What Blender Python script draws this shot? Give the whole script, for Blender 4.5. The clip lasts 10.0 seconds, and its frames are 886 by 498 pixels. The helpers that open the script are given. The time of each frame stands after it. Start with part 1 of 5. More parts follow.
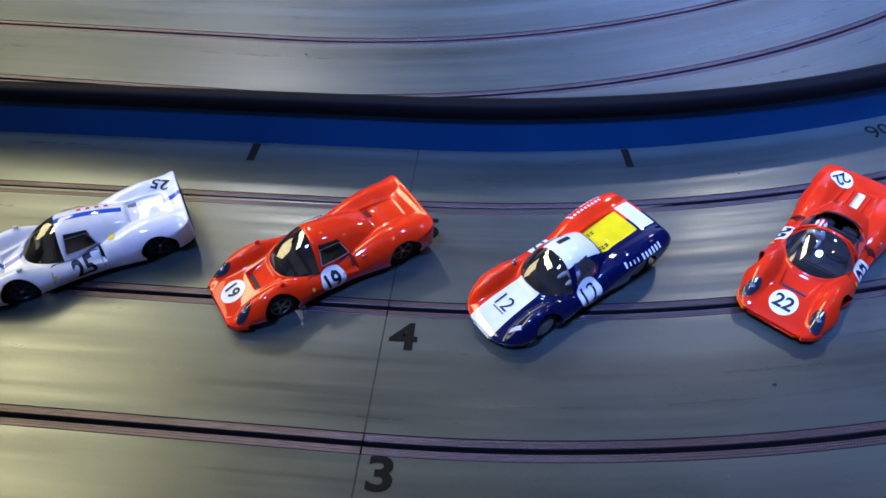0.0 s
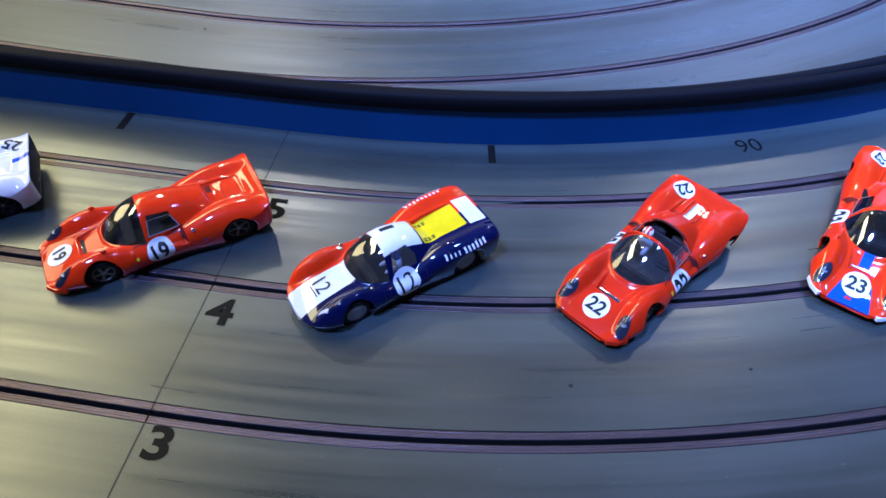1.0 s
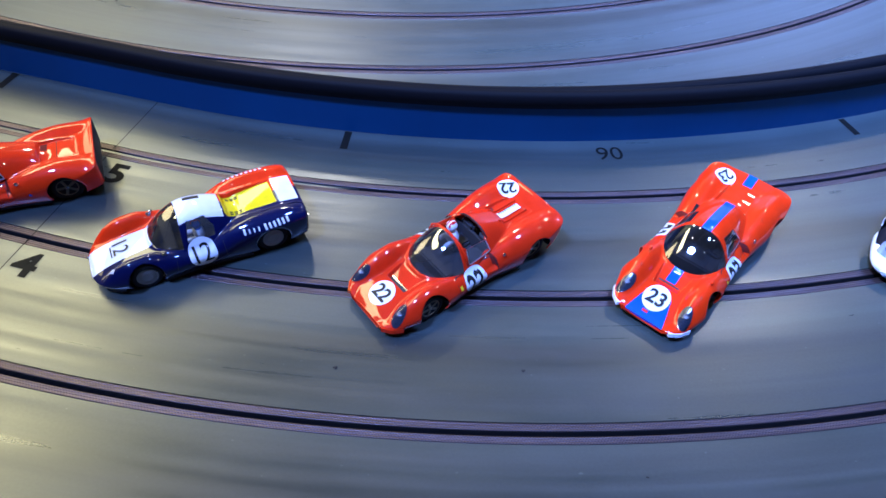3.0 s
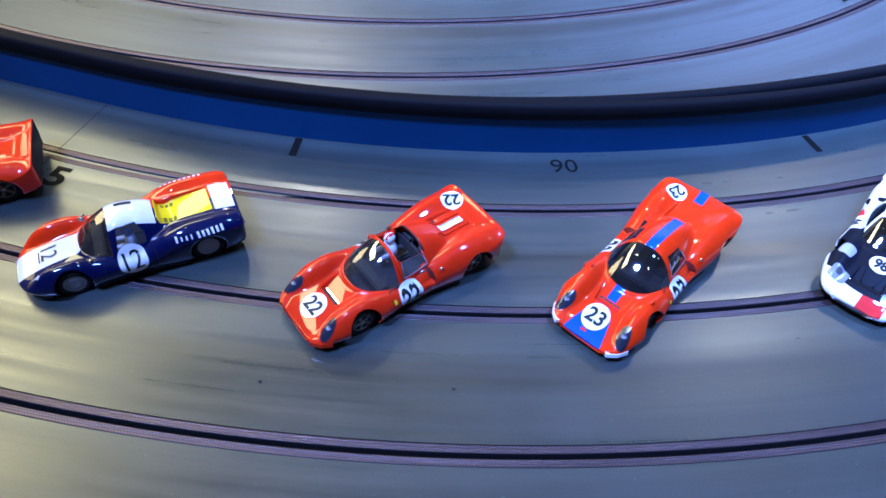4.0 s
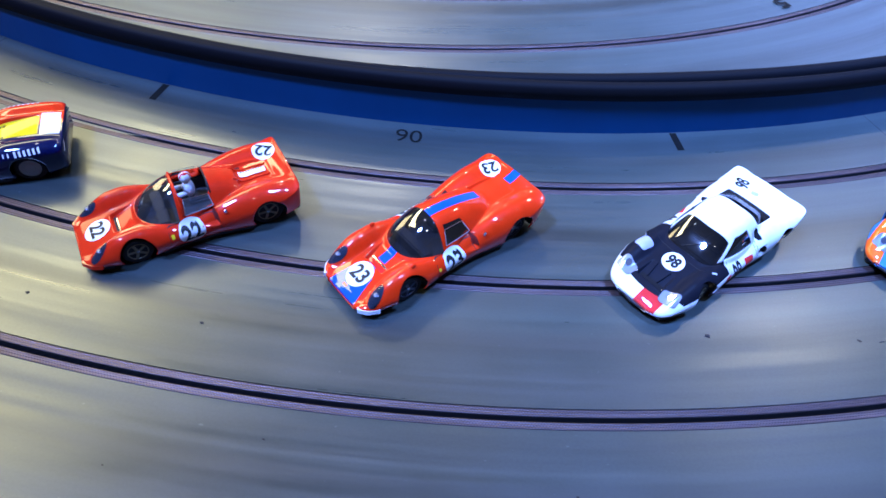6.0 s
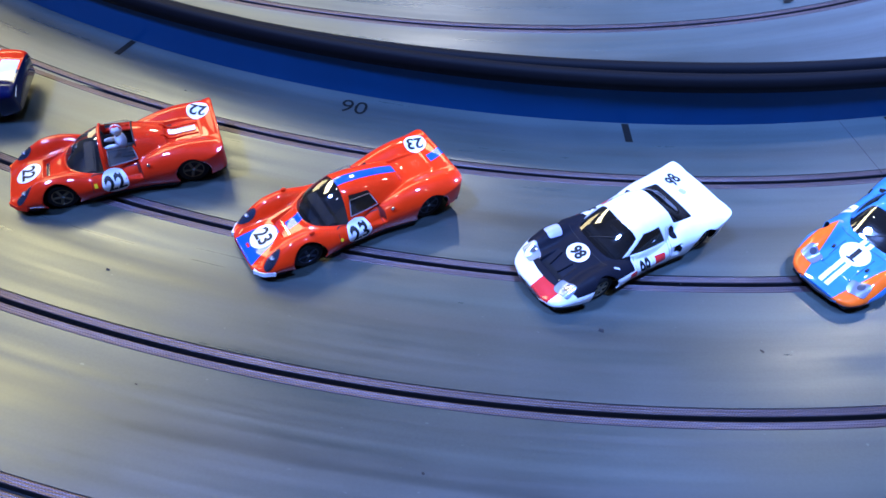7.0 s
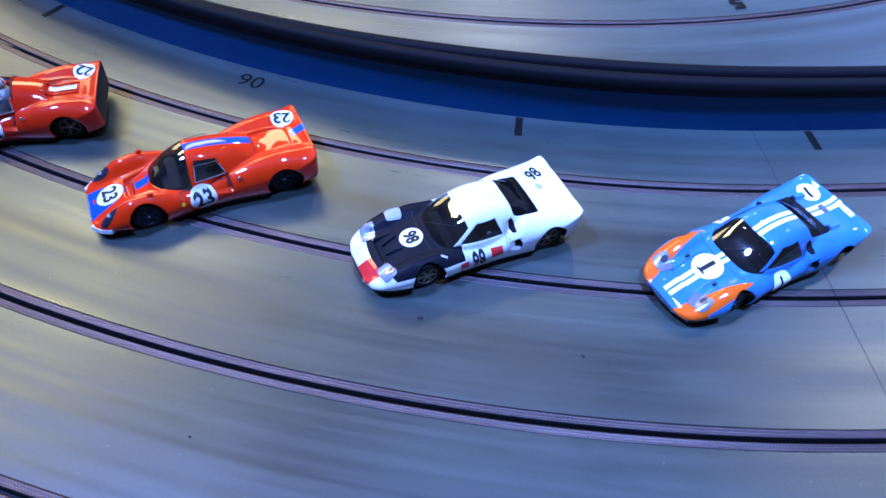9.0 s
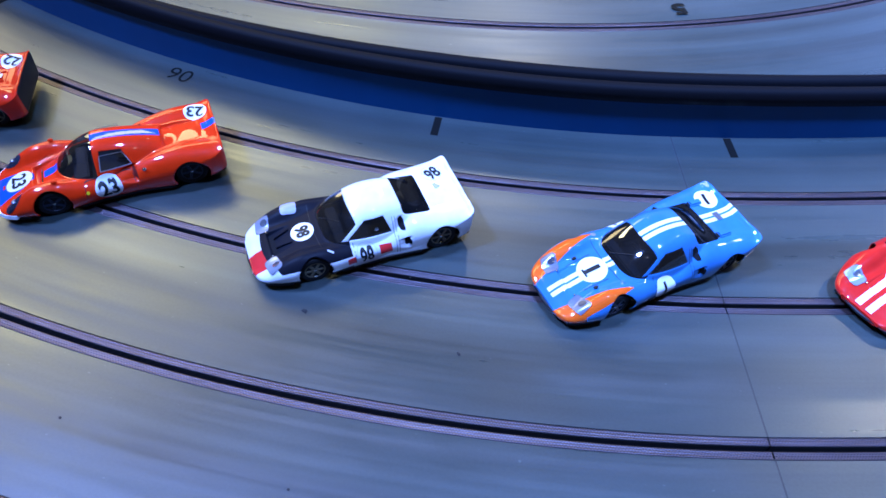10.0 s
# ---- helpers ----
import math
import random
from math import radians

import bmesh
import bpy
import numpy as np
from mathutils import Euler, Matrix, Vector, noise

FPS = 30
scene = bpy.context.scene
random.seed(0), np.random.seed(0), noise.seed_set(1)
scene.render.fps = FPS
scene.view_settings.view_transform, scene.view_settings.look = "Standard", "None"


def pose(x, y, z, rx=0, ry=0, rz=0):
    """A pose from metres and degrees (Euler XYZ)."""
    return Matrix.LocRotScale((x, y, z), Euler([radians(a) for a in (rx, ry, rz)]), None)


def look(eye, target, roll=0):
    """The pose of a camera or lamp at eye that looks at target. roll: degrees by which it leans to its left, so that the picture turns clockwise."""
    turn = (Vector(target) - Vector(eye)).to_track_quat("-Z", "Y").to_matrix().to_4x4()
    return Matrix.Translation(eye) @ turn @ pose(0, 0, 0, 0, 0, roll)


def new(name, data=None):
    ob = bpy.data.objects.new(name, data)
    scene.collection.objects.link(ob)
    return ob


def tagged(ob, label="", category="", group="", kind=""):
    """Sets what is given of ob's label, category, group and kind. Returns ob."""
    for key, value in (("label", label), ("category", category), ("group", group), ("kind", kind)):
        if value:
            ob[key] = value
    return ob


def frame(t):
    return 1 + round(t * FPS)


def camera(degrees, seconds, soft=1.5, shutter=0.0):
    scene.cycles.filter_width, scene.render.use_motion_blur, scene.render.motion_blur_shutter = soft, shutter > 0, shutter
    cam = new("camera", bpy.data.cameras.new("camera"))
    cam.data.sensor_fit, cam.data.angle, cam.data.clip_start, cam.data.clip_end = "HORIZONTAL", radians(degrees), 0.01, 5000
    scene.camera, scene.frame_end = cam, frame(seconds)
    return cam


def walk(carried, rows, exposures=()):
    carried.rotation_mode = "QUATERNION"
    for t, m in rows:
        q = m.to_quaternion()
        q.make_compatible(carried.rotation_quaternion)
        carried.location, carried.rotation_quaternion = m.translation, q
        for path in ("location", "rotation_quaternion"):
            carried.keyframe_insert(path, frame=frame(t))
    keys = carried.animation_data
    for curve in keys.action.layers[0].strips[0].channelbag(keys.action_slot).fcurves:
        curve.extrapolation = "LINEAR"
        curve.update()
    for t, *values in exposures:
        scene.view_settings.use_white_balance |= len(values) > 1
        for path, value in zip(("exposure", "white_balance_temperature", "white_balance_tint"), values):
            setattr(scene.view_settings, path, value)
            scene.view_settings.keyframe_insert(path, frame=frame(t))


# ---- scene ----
# ---- camera ----
cam = camera(66.0, 10.0, soft=1.6)
PATH = [
    (0, (0.002, -0.007, 0.315), (-0.032, 1.345, -1.159), -2.1),
    (0.5, (0.059, -0.008, 0.315), (-0.008, 1.333, -1.167), -0.4),
    (1, (0.104, -0.009, 0.314), (0.064, 1.327, -1.174), 1.9),
    (1.5, (0.118, -0.001, 0.312), (0.003, 1.32, -1.185), 0.6),
    (2, (0.14, 0.009, 0.303), (0.06, 1.321, -1.205), 0.1),
    (2.5, (0.19, 0.002, 0.309), (0.072, 1.335, -1.178), 1.3),
    (3, (0.244, -0.004, 0.311), (0.082, 1.33, -1.17), 3.3),
    (3.2, (0.26, -0.003, 0.31), (0.104, 1.341, -1.163), 4.4),
    (4.3, (0.295, 0.015, 0.308), (0.109, 1.354, -1.165), 4.0),
    (4.5, (0.316, 0.013, 0.306), (0.096, 1.339, -1.176), 4.3),
    (5, (0.378, 0.005, 0.304), (0.075, 1.283, -1.205), 4.8),
    (5.5, (0.428, 0.011, 0.312), (0.078, 1.301, -1.175), 4.5),
    (5.7, (0.433, 0.019, 0.308), (0.082, 1.316, -1.173), 4.9),
    (6.8, (0.505, 0.055, 0.307), (0.069, 1.275, -1.217), 4.8),
    (7, (0.527, 0.061, 0.312), (0.031, 1.246, -1.22), 4.5),
    (7.5, (0.569, 0.072, 0.316), (-0.024, 1.211, -1.218), 2.6),
    (8, (0.573, 0.089, 0.306), (0.008, 1.251, -1.22), 3.5),
    (8.5, (0.597, 0.1, 0.306), (-0.021, 1.218, -1.233), 2.1),
    (9, (0.642, 0.119, 0.305), (-0.013, 1.224, -1.227), 3.6),
    (9.5, (0.679, 0.138, 0.308), (0.012, 1.234, -1.226), 4.4),
    (10, (0.704, 0.156, 0.312), (0.007, 1.229, -1.225), 3.6),
]
EXPOSURES = [(0, -0.32), (1.5, -0.16), (3, -0.12), (4.5, -0.12), (5.5, -0.08), (7, -0.18), (8.5, -0.30), (9, -0.40), (10, -0.50)]
walk(cam, [(t, look(eye, target, roll)) for t, eye, target, roll in PATH], EXPOSURES)

# ---- light: a dim hall with a few ceiling lamps ----
world = bpy.data.worlds.new("hall_air")
scene.world = world
world.use_nodes = True
world.node_tree.nodes["Background"].inputs[0].default_value = (0.30, 0.36, 0.55, 1)
world.node_tree.nodes["Background"].inputs[1].default_value = 0.05


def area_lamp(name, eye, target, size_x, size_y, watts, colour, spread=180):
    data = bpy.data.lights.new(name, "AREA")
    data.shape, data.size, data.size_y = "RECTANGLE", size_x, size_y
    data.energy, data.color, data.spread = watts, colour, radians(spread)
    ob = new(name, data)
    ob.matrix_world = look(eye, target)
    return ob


def spot_lamp(name, eye, target, watts, colour, radius=0.04, angle=70, blend=0.6):
    data = bpy.data.lights.new(name, "SPOT")
    data.energy, data.color, data.shadow_soft_size = watts, colour, radius
    data.spot_size, data.spot_blend = radians(angle), blend
    ob = new(name, data)
    ob.matrix_world = look(eye, target)
    return ob


area_lamp("warm_strip_light", (-2.45, 1.9, 2.95), (-2.45, 1.9, 0), 0.85, 4.0, 185, (0.97, 0.91, 0.52))
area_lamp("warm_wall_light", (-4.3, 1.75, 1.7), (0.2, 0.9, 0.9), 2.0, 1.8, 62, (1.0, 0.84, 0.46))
spot_lamp("blue_spot_light", (-0.65, -0.60, 2.7), (1.20, 1.75, 0), 2700, (0.170, 0.315, 1.0), 0.20, 64, 1.0)
spot_lamp("blue_spot_light", (1.10, 0.33, 2.95), (1.00, 2.00, 0), 3700, (0.150, 0.315, 1.0), 0.10, 76, 1.0)
# Added fill washes the unseen north wall so its reflection brightens the track.
spot_lamp("blue_wall_fill", (2.00, 2.70, 2.95), (1.70, 4.50, 1.35), 1350, (0.29, 0.42, 1.0), 0.10, 90, 1.0)
for x, y, watts in ((-1.2, 3.7, 34), (1.75, 3.05, 20)):
    area_lamp("white_ceiling_light", (x, y, 2.95), (0.3, 0.9, 0), 0.20, 0.20, watts, (1.0, 0.98, 0.92))

for x, y in ((0.15, 1.9), (2.6, 1.3), (-0.8, 0.6), (1.0, -1.1), (2.3, 0.1)):
    area_lamp("small_ceiling_light", (x, y, 2.98), (x, y, 0), 0.07, 0.07, 2.2, (1.0, 0.97, 0.90))


# ---- materials ----
def material(name, colour, rough=0.5, metal=0.0, coat=0.0, spec=0.5):
    m = bpy.data.materials.new(name)
    m.use_nodes = True
    b = m.node_tree.nodes["Principled BSDF"]
    b.inputs["Base Color"].default_value = (*colour, 1)
    b.inputs["Roughness"].default_value = rough
    b.inputs["Metallic"].default_value = metal
    b.inputs["Coat Weight"].default_value = coat
    b.inputs["Coat Roughness"].default_value = 0.035
    b.inputs["Specular IOR Level"].default_value = spec
    return m


def node(m, kind, **values):
    n = m.node_tree.nodes.new(kind)
    for key, value in values.items():
        if key in n.inputs:
            n.inputs[key].default_value = value
    return n


def link(m, a, b):
    m.node_tree.links.new(a, b)


def stretched_noise(m, scale, stretch, detail=4.0, rough=0.55, shift=0.0):
    """Noise on the track's own map: x runs along the lanes, y across them, both in metres."""
    uv = m.node_tree.nodes.new("ShaderNodeUVMap")
    mp = m.node_tree.nodes.new("ShaderNodeMapping")
    mp.inputs["Scale"].default_value = (stretch[0], stretch[1], 1)
    mp.inputs["Location"].default_value = (shift, shift * 1.7, 0)
    link(m, uv.outputs["UV"], mp.inputs["Vector"])
    n = node(m, "ShaderNodeTexNoise", Scale=scale, Detail=detail, Roughness=rough)
    link(m, mp.outputs["Vector"], n.inputs["Vector"])
    return n.outputs["Fac"]


def ramp(m, source, stops):
    r = m.node_tree.nodes.new("ShaderNodeValToRGB")
    while len(r.color_ramp.elements) < len(stops):
        r.color_ramp.elements.new(0.5)
    for e, (p, c) in zip(r.color_ramp.elements, stops):
        e.position, e.color = p, (c if len(c) == 4 else (*c, 1))
    link(m, source, r.inputs["Fac"])
    return r.outputs["Color"]


def mix(m, fac, a, b, blend="MIX"):
    x = m.node_tree.nodes.new("ShaderNodeMix")
    x.data_type, x.blend_type = "RGBA", blend
    for value, socket in ((fac, x.inputs[0]), (a, x.inputs[6]), (b, x.inputs[7])):
        if isinstance(value, (int, float)):
            socket.default_value = value
        elif isinstance(value, tuple):
            socket.default_value = (*value, 1)
        else:
            link(m, value, socket)
    return x.outputs[2]


def bump(m, height, strength, distance):
    b = node(m, "ShaderNodeBump", Strength=strength, Distance=distance)
    link(m, height, b.inputs["Height"])
    link(m, b.outputs["Normal"], m.node_tree.nodes["Principled BSDF"].inputs["Normal"])


def maths(m, operation, a, b):
    n = m.node_tree.nodes.new("ShaderNodeMath")
    n.operation = operation
    for value, socket in ((a, n.inputs[0]), (b, n.inputs[1])):
        if isinstance(value, (int, float)):
            socket.default_value = value
        else:
            link(m, value, socket)
    return n.outputs[0]


def rubber_bands(m):
    """Tyre rubber laid in soft bands to the outside of each slot, and a paler polished strip beside it."""
    uv = m.node_tree.nodes.new("ShaderNodeUVMap")
    xyz = m.node_tree.nodes.new("ShaderNodeSeparateXYZ")
    link(m, uv.outputs["UV"], xyz.inputs[0])
    wander = stretched_noise(m, 1.0, (1.3, 6), 2, 0.5, 12.0)
    lane = maths(m, "MULTIPLY", maths(m, "SUBTRACT", xyz.outputs[1], 1.0076), 1 / 0.0851)
    lane = maths(m, "FRACT", maths(m, "ADD", lane, maths(m, "MULTIPLY", maths(m, "SUBTRACT", wander, 0.5), 0.22)), 0.0)
    fresh = ramp(m, lane, [(0.0, (1.0,) * 3), (0.22, (1.12,) * 3), (0.36, (1.05,) * 3), (0.45, (0.58,) * 3), (0.52, (0.62,) * 3), (0.64, (1.0,) * 3)])
    patchy = stretched_noise(m, 1.0, (1.1, 14), 3, 0.6, 15.0)
    return mix(m, ramp(m, patchy, [(0.35, (0.15,) * 3), (0.6, (1.0,) * 3)]), (1.0, 1.0, 1.0), fresh)


def lane_paint():
    m = material("grey_lane_paint", (0.15, 0.16, 0.16), 0.40, spec=1.0)
    b = m.node_tree.nodes["Principled BSDF"]
    bands = stretched_noise(m, 1.0, (0.35, 34), 2, 0.5, 2.0)
    rubs = stretched_noise(m, 1.0, (2.6, 95), 3, 0.6, 6.0)
    streaks = stretched_noise(m, 1.0, (5.0, 260), 4, 0.6, 3.0)
    stains = stretched_noise(m, 1.0, (11, 22), 5, 0.62, 9.0)
    c = ramp(m, bands, [(0.36, (0.027, 0.030, 0.029)), (0.46, (0.056, 0.060, 0.058)), (0.56, (0.066, 0.069, 0.067)), (0.66, (0.112, 0.116, 0.110))])
    c = mix(m, 0.36, c, ramp(m, rubs, [(0.34, (0.0245, 0.0261, 0.0256)), (0.50, (0.0642, 0.0664, 0.0653)), (0.68, (0.1006, 0.1034, 0.1006))]))
    c = mix(m, 0.12, c, ramp(m, streaks, [(0.35, (0.0338, 0.0359, 0.0359)), (0.65, (0.0898, 0.0925, 0.0898))]))
    c = mix(m, 0.20, c, ramp(m, stains, [(0.35, (0.0381, 0.0392, 0.0338)), (0.65, (0.0870, 0.0882, 0.0870))]))
    grain = stretched_noise(m, 1.0, (620, 760), 2, 0.6, 1.0)
    c = mix(m, 0.13, c, ramp(m, grain, [(0.34, (0.028, 0.030, 0.030)), (0.62, (0.105, 0.108, 0.106))]))
    dust = stretched_noise(m, 1.0, (240, 330), 1, 0.4, 7.0)
    c = mix(m, ramp(m, dust, [(0.765, (0, 0, 0)), (0.82, (0.45, 0.45, 0.45))]), c, (0.20, 0.20, 0.19))
    c = mix(m, 1.0, c, (0.53, 0.695, 0.64), "MULTIPLY")
    c = mix(m, 1.0, c, rubber_bands(m), "MULTIPLY")
    link(m, c, b.inputs["Base Color"])
    gloss = mix(m, 0.5, ramp(m, rubs, [(0.35, (0.50,) * 3), (0.65, (0.17,) * 3)]), ramp(m, stains, [(0.3, (0.22,) * 3), (0.7, (0.44,) * 3)]))
    link(m, mix(m, 0.3, gloss, ramp(m, streaks, [(0.3, (0.28,) * 3), (0.7, (0.48,) * 3)])), b.inputs["Roughness"])
    peel = stretched_noise(m, 1.0, (95, 150), 3, 0.55, 4.0)
    bump(m, mix(m, 0.6, stains, peel), 0.16, 0.0005)
    return m


def braid_metal():
    m = material("tarnished_copper_braid", (0.20, 0.13, 0.12), 0.36, 0.7)
    b = m.node_tree.nodes["Principled BSDF"]
    uv = m.node_tree.nodes.new("ShaderNodeUVMap")
    waves = []
    for sign in (1, -1):
        mp = m.node_tree.nodes.new("ShaderNodeMapping")
        mp.inputs["Rotation"].default_value = (0, 0, radians(35 * sign))
        link(m, uv.outputs["UV"], mp.inputs["Vector"])
        w = node(m, "ShaderNodeTexWave", Scale=260.0, Distortion=0.6)
        link(m, mp.outputs["Vector"], w.inputs["Vector"])
        waves.append(w.outputs["Fac"])
    mx = m.node_tree.nodes.new("ShaderNodeMath")
    mx.operation = "MAXIMUM"
    link(m, waves[0], mx.inputs[0])
    link(m, waves[1], mx.inputs[1])
    patches = stretched_noise(m, 1.0, (9, 120), 4, 0.6, 5.0)
    c = ramp(m, patches, [(0.3, (0.040, 0.027, 0.028)), (0.55, (0.074, 0.052, 0.054)), (0.75, (0.15, 0.112, 0.112))])
    link(m, mix(m, 0.25, c, ramp(m, mx.outputs[0], [(0.2, (0.020, 0.015, 0.016)), (0.8, (0.20, 0.15, 0.15))])), b.inputs["Base Color"])
    bump(m, mx.outputs[0], 0.28, 0.0003)
    return m


def fence_paint():
    m = material("glossy_blue_paint", (0.006, 0.045, 0.36), 0.30, spec=0.2)
    n = stretched_noise(m, 1.0, (6, 30), 4, 0.6)
    link(m, ramp(m, n, [(0.3, (0.0004, 0.036, 0.105)), (0.7, (0.0006, 0.050, 0.140))]), m.node_tree.nodes["Principled BSDF"].inputs["Base Color"])
    return m


LANE = lane_paint()
BRAID = braid_metal()
SLOT_BLACK = material("black_slot", (0.010, 0.010, 0.011), 0.7)
BLUE_FENCE = fence_paint()
RUBBER = material("black_rubber_edging", (0.004, 0.004, 0.005), 0.65, spec=0.07)
MARKING = material("black_marking_paint", (0.006, 0.006, 0.005), 0.55, spec=0.09)
HALL_WALL = material("dim_hall_wall", (0.10, 0.10, 0.11), 0.8)
# Pale tone for the unseen north wall, added to brighten reflections in the lanes.
REFLECTOR_WALL = material("pale_reflector_wall", (0.40, 0.40, 0.42), 0.8)
HALL_CEILING = material("grey_hall_ceiling", (0.16, 0.16, 0.17), 0.8)
HALL_FLOOR = material("dark_hall_floor", (0.06, 0.06, 0.065), 0.6)
TABLE_WOOD = material("raw_board", (0.20, 0.15, 0.10), 0.7)

# ---- the track's plan ----
RAD = math.radians
MAIN = dict(c=(0.0732, 1.3233), a=-95.8, b=-54.1, d=0.90, ref=1.09)
INNER = dict(c=(-0.030, 1.304), a=-98.4, b=30.0, d=0.0, ref=0.86)
LANES = (1.0076, 1.0927, 1.1779, 1.2630, 1.3482)
INNER_LANES = (0.6038, 0.6888, 0.7738, 0.8586)
R_FENCE = 0.9483


def plan(track, r, u):
    """The place on the plan at radius r and bearing u (degrees): straight before the bend, wider after it."""
    (cx, cy), a, b = track["c"], track["a"], track["b"]
    if u < a:
        far = RAD(a - u) * track["ref"]
        ca, sa = math.cos(RAD(a)), math.sin(RAD(a))
        return Vector((cx + r * ca + far * sa, cy + r * sa - far * ca, 0))
    if u > b and track["d"]:
        d = track["d"]
        ox, oy = cx - d * math.cos(RAD(b)), cy - d * math.sin(RAD(b))
        w = RAD(b + (u - b) * track["ref"] / (track["ref"] + d))
        return Vector((ox + (r + d) * math.cos(w), oy + (r + d) * math.sin(w), 0))
    return Vector((cx + r * math.cos(RAD(u)), cy + r * math.sin(RAD(u)), 0))


def steps(lo, hi, step):
    n = max(1, math.ceil((hi - lo) / step))
    return [lo + (hi - lo) * i / n for i in range(n + 1)]


def sweep(bm, track, profile, us, mats, offset=None, closed=False):
    """Sweeps a profile of (radius, height) along the plan; mats gives each profile edge its material slot."""
    uvl = bm.loops.layers.uv.verify()
    rings, ref = [], track["ref"]
    for u in us:
        o = offset(u) if offset else 0.0
        ring = []
        for r, z in profile:
            p = plan(track, r + o, u)
            ring.append((bm.verts.new((p.x, p.y, z)), (RAD(u) * ref, r)))
        rings.append(ring)
    n = len(profile)
    for ra, rb in zip(rings, rings[1:]):
        for i in range(n if closed else n - 1):
            j = (i + 1) % n
            quad = [ra[i], ra[j], rb[j], rb[i]]
            f = bm.faces.new([q[0] for q in quad])
            f.material_index = mats[i] if isinstance(mats, (list, tuple)) else mats
            for loop, q in zip(f.loops, quad):
                loop[uvl].uv = q[1]
    if closed:
        for ring in (rings[0], rings[-1]):
            bm.faces.new([q[0] for q in ring])
    return bm


def mesh_object(name, bm, mats, parent=None, smooth=False):
    bmesh.ops.recalc_face_normals(bm, faces=bm.faces)
    me = bpy.data.meshes.new(name)
    bm.to_mesh(me)
    bm.free()
    for m in mats if isinstance(mats, (list, tuple)) else [mats]:
        me.materials.append(m)
    if smooth:
        me.shade_smooth()
    ob = new(name, me)
    if parent:
        ob.parent = parent
    return ob


def part(name, bm, mats, parent, label="", smooth=False):
    ob = mesh_object(name, bm, mats, parent, smooth)
    return tagged(ob, label) if label else ob


def thing(name, label, category, group="", kind=""):
    return tagged(new(name), label, category, group, kind)


SLOT, COPPER = 0.0013, 0.0060


def lane_profile(first, last, lanes):
    prof, mats = [(first, -0.012), (first, 0.0)], [0]
    for r in lanes:
        prof += [(r - COPPER, 0), (r - COPPER, -0.0006), (r - SLOT, -0.0006), (r - SLOT, -0.009),
                 (r + SLOT, -0.009), (r + SLOT, -0.0006), (r + COPPER, -0.0006), (r + COPPER, 0)]
        mats += [0, 1, 1, 1, 1, 1, 1, 1]
    prof += [(last, 0), (last, -0.012)]
    mats += [0, 0]
    return prof, mats


def braid_profile(lo, hi):
    n, out = 12, [(lo, -0.0007)]
    for i in range(n + 1):
        t = i / n
        out.append((lo + (hi - lo) * t, -0.00040 + 0.00030 * abs(math.sin(3 * math.pi * t)) ** 0.6))
    return out + [(hi, -0.0007)]


def build_track(name, label, track, first, last, lanes, pieces, drop=0.0):
    road = thing(name, label, "slot car track", kind="structure")
    prof, mats = lane_profile(first, last, lanes)
    for lo, hi in pieces:
        us = steps(lo + 0.022, hi - 0.022, 0.8)
        part("panel", sweep(bmesh.new(), track, prof, us, mats), [LANE, SLOT_BLACK], road)
        for r in lanes:
            for lo_r, hi_r in ((r - COPPER + 0.0003, r - SLOT - 0.0001), (r + SLOT + 0.0001, r + COPPER - 0.0003)):
                part("copper_braid", sweep(bmesh.new(), track, braid_profile(lo_r, hi_r), us, 0), BRAID, road, "tarnished copper contact braid", True)
    base = sweep(bmesh.new(), track, [(first, -0.030), (first, -0.0125), (last, -0.0125), (last, -0.030)], steps(pieces[0][0], pieces[-1][1], 2.0), 0, closed=True)
    part("baseboard", base, SLOT_BLACK, road)
    road.location.z = drop
    return road


OUTER_ROAD = build_track("road", "grey painted multi-lane slot car track with copper braids", MAIN, 0.9445, 1.42, LANES, [(-165, -95.8), (-95.8, -54.1), (-54.1, 20)])
INNER_ROAD = build_track("inner_road", "grey painted slot car bend inside the blue fence", INNER, 0.42, 1.0, INNER_LANES, [(-150, 40)], -0.0012)


def build_fence(name, offset, lo, hi):
    fence = thing(name, "low glossy blue fence capped with black rubber edging", "track fence", kind="structure")
    r = R_FENCE
    part("board", sweep(bmesh.new(), MAIN, [(r, 0.0), (r, 0.0325), (r - 0.0035, 0.0325), (r - 0.0035, 0.0)], steps(lo, hi, 0.8), 0, offset, True), BLUE_FENCE, fence)
    mid = r - 0.0022
    cap = [(mid + 0.0046, 0.0300), (mid + 0.0048, 0.0355), (mid + 0.0043, 0.0388), (mid + 0.0029, 0.0408), (mid, 0.0415),
           (mid - 0.0029, 0.0408), (mid - 0.0043, 0.0388), (mid - 0.0048, 0.0355), (mid - 0.0046, 0.0300)]
    part("edging", sweep(bmesh.new(), MAIN, cap, steps(lo, hi, 0.8), 0, offset, True), RUBBER, fence, "black rubber edging", True)


def second_offset(u):
    t = min(1.0, max(0.0, (u + 84) / 24))
    return -0.0022 - 0.0108 * t * t * (3 - 2 * t)


build_fence("fence", None, -165, 20)
build_fence("inner_fence", second_offset, -165, 20)


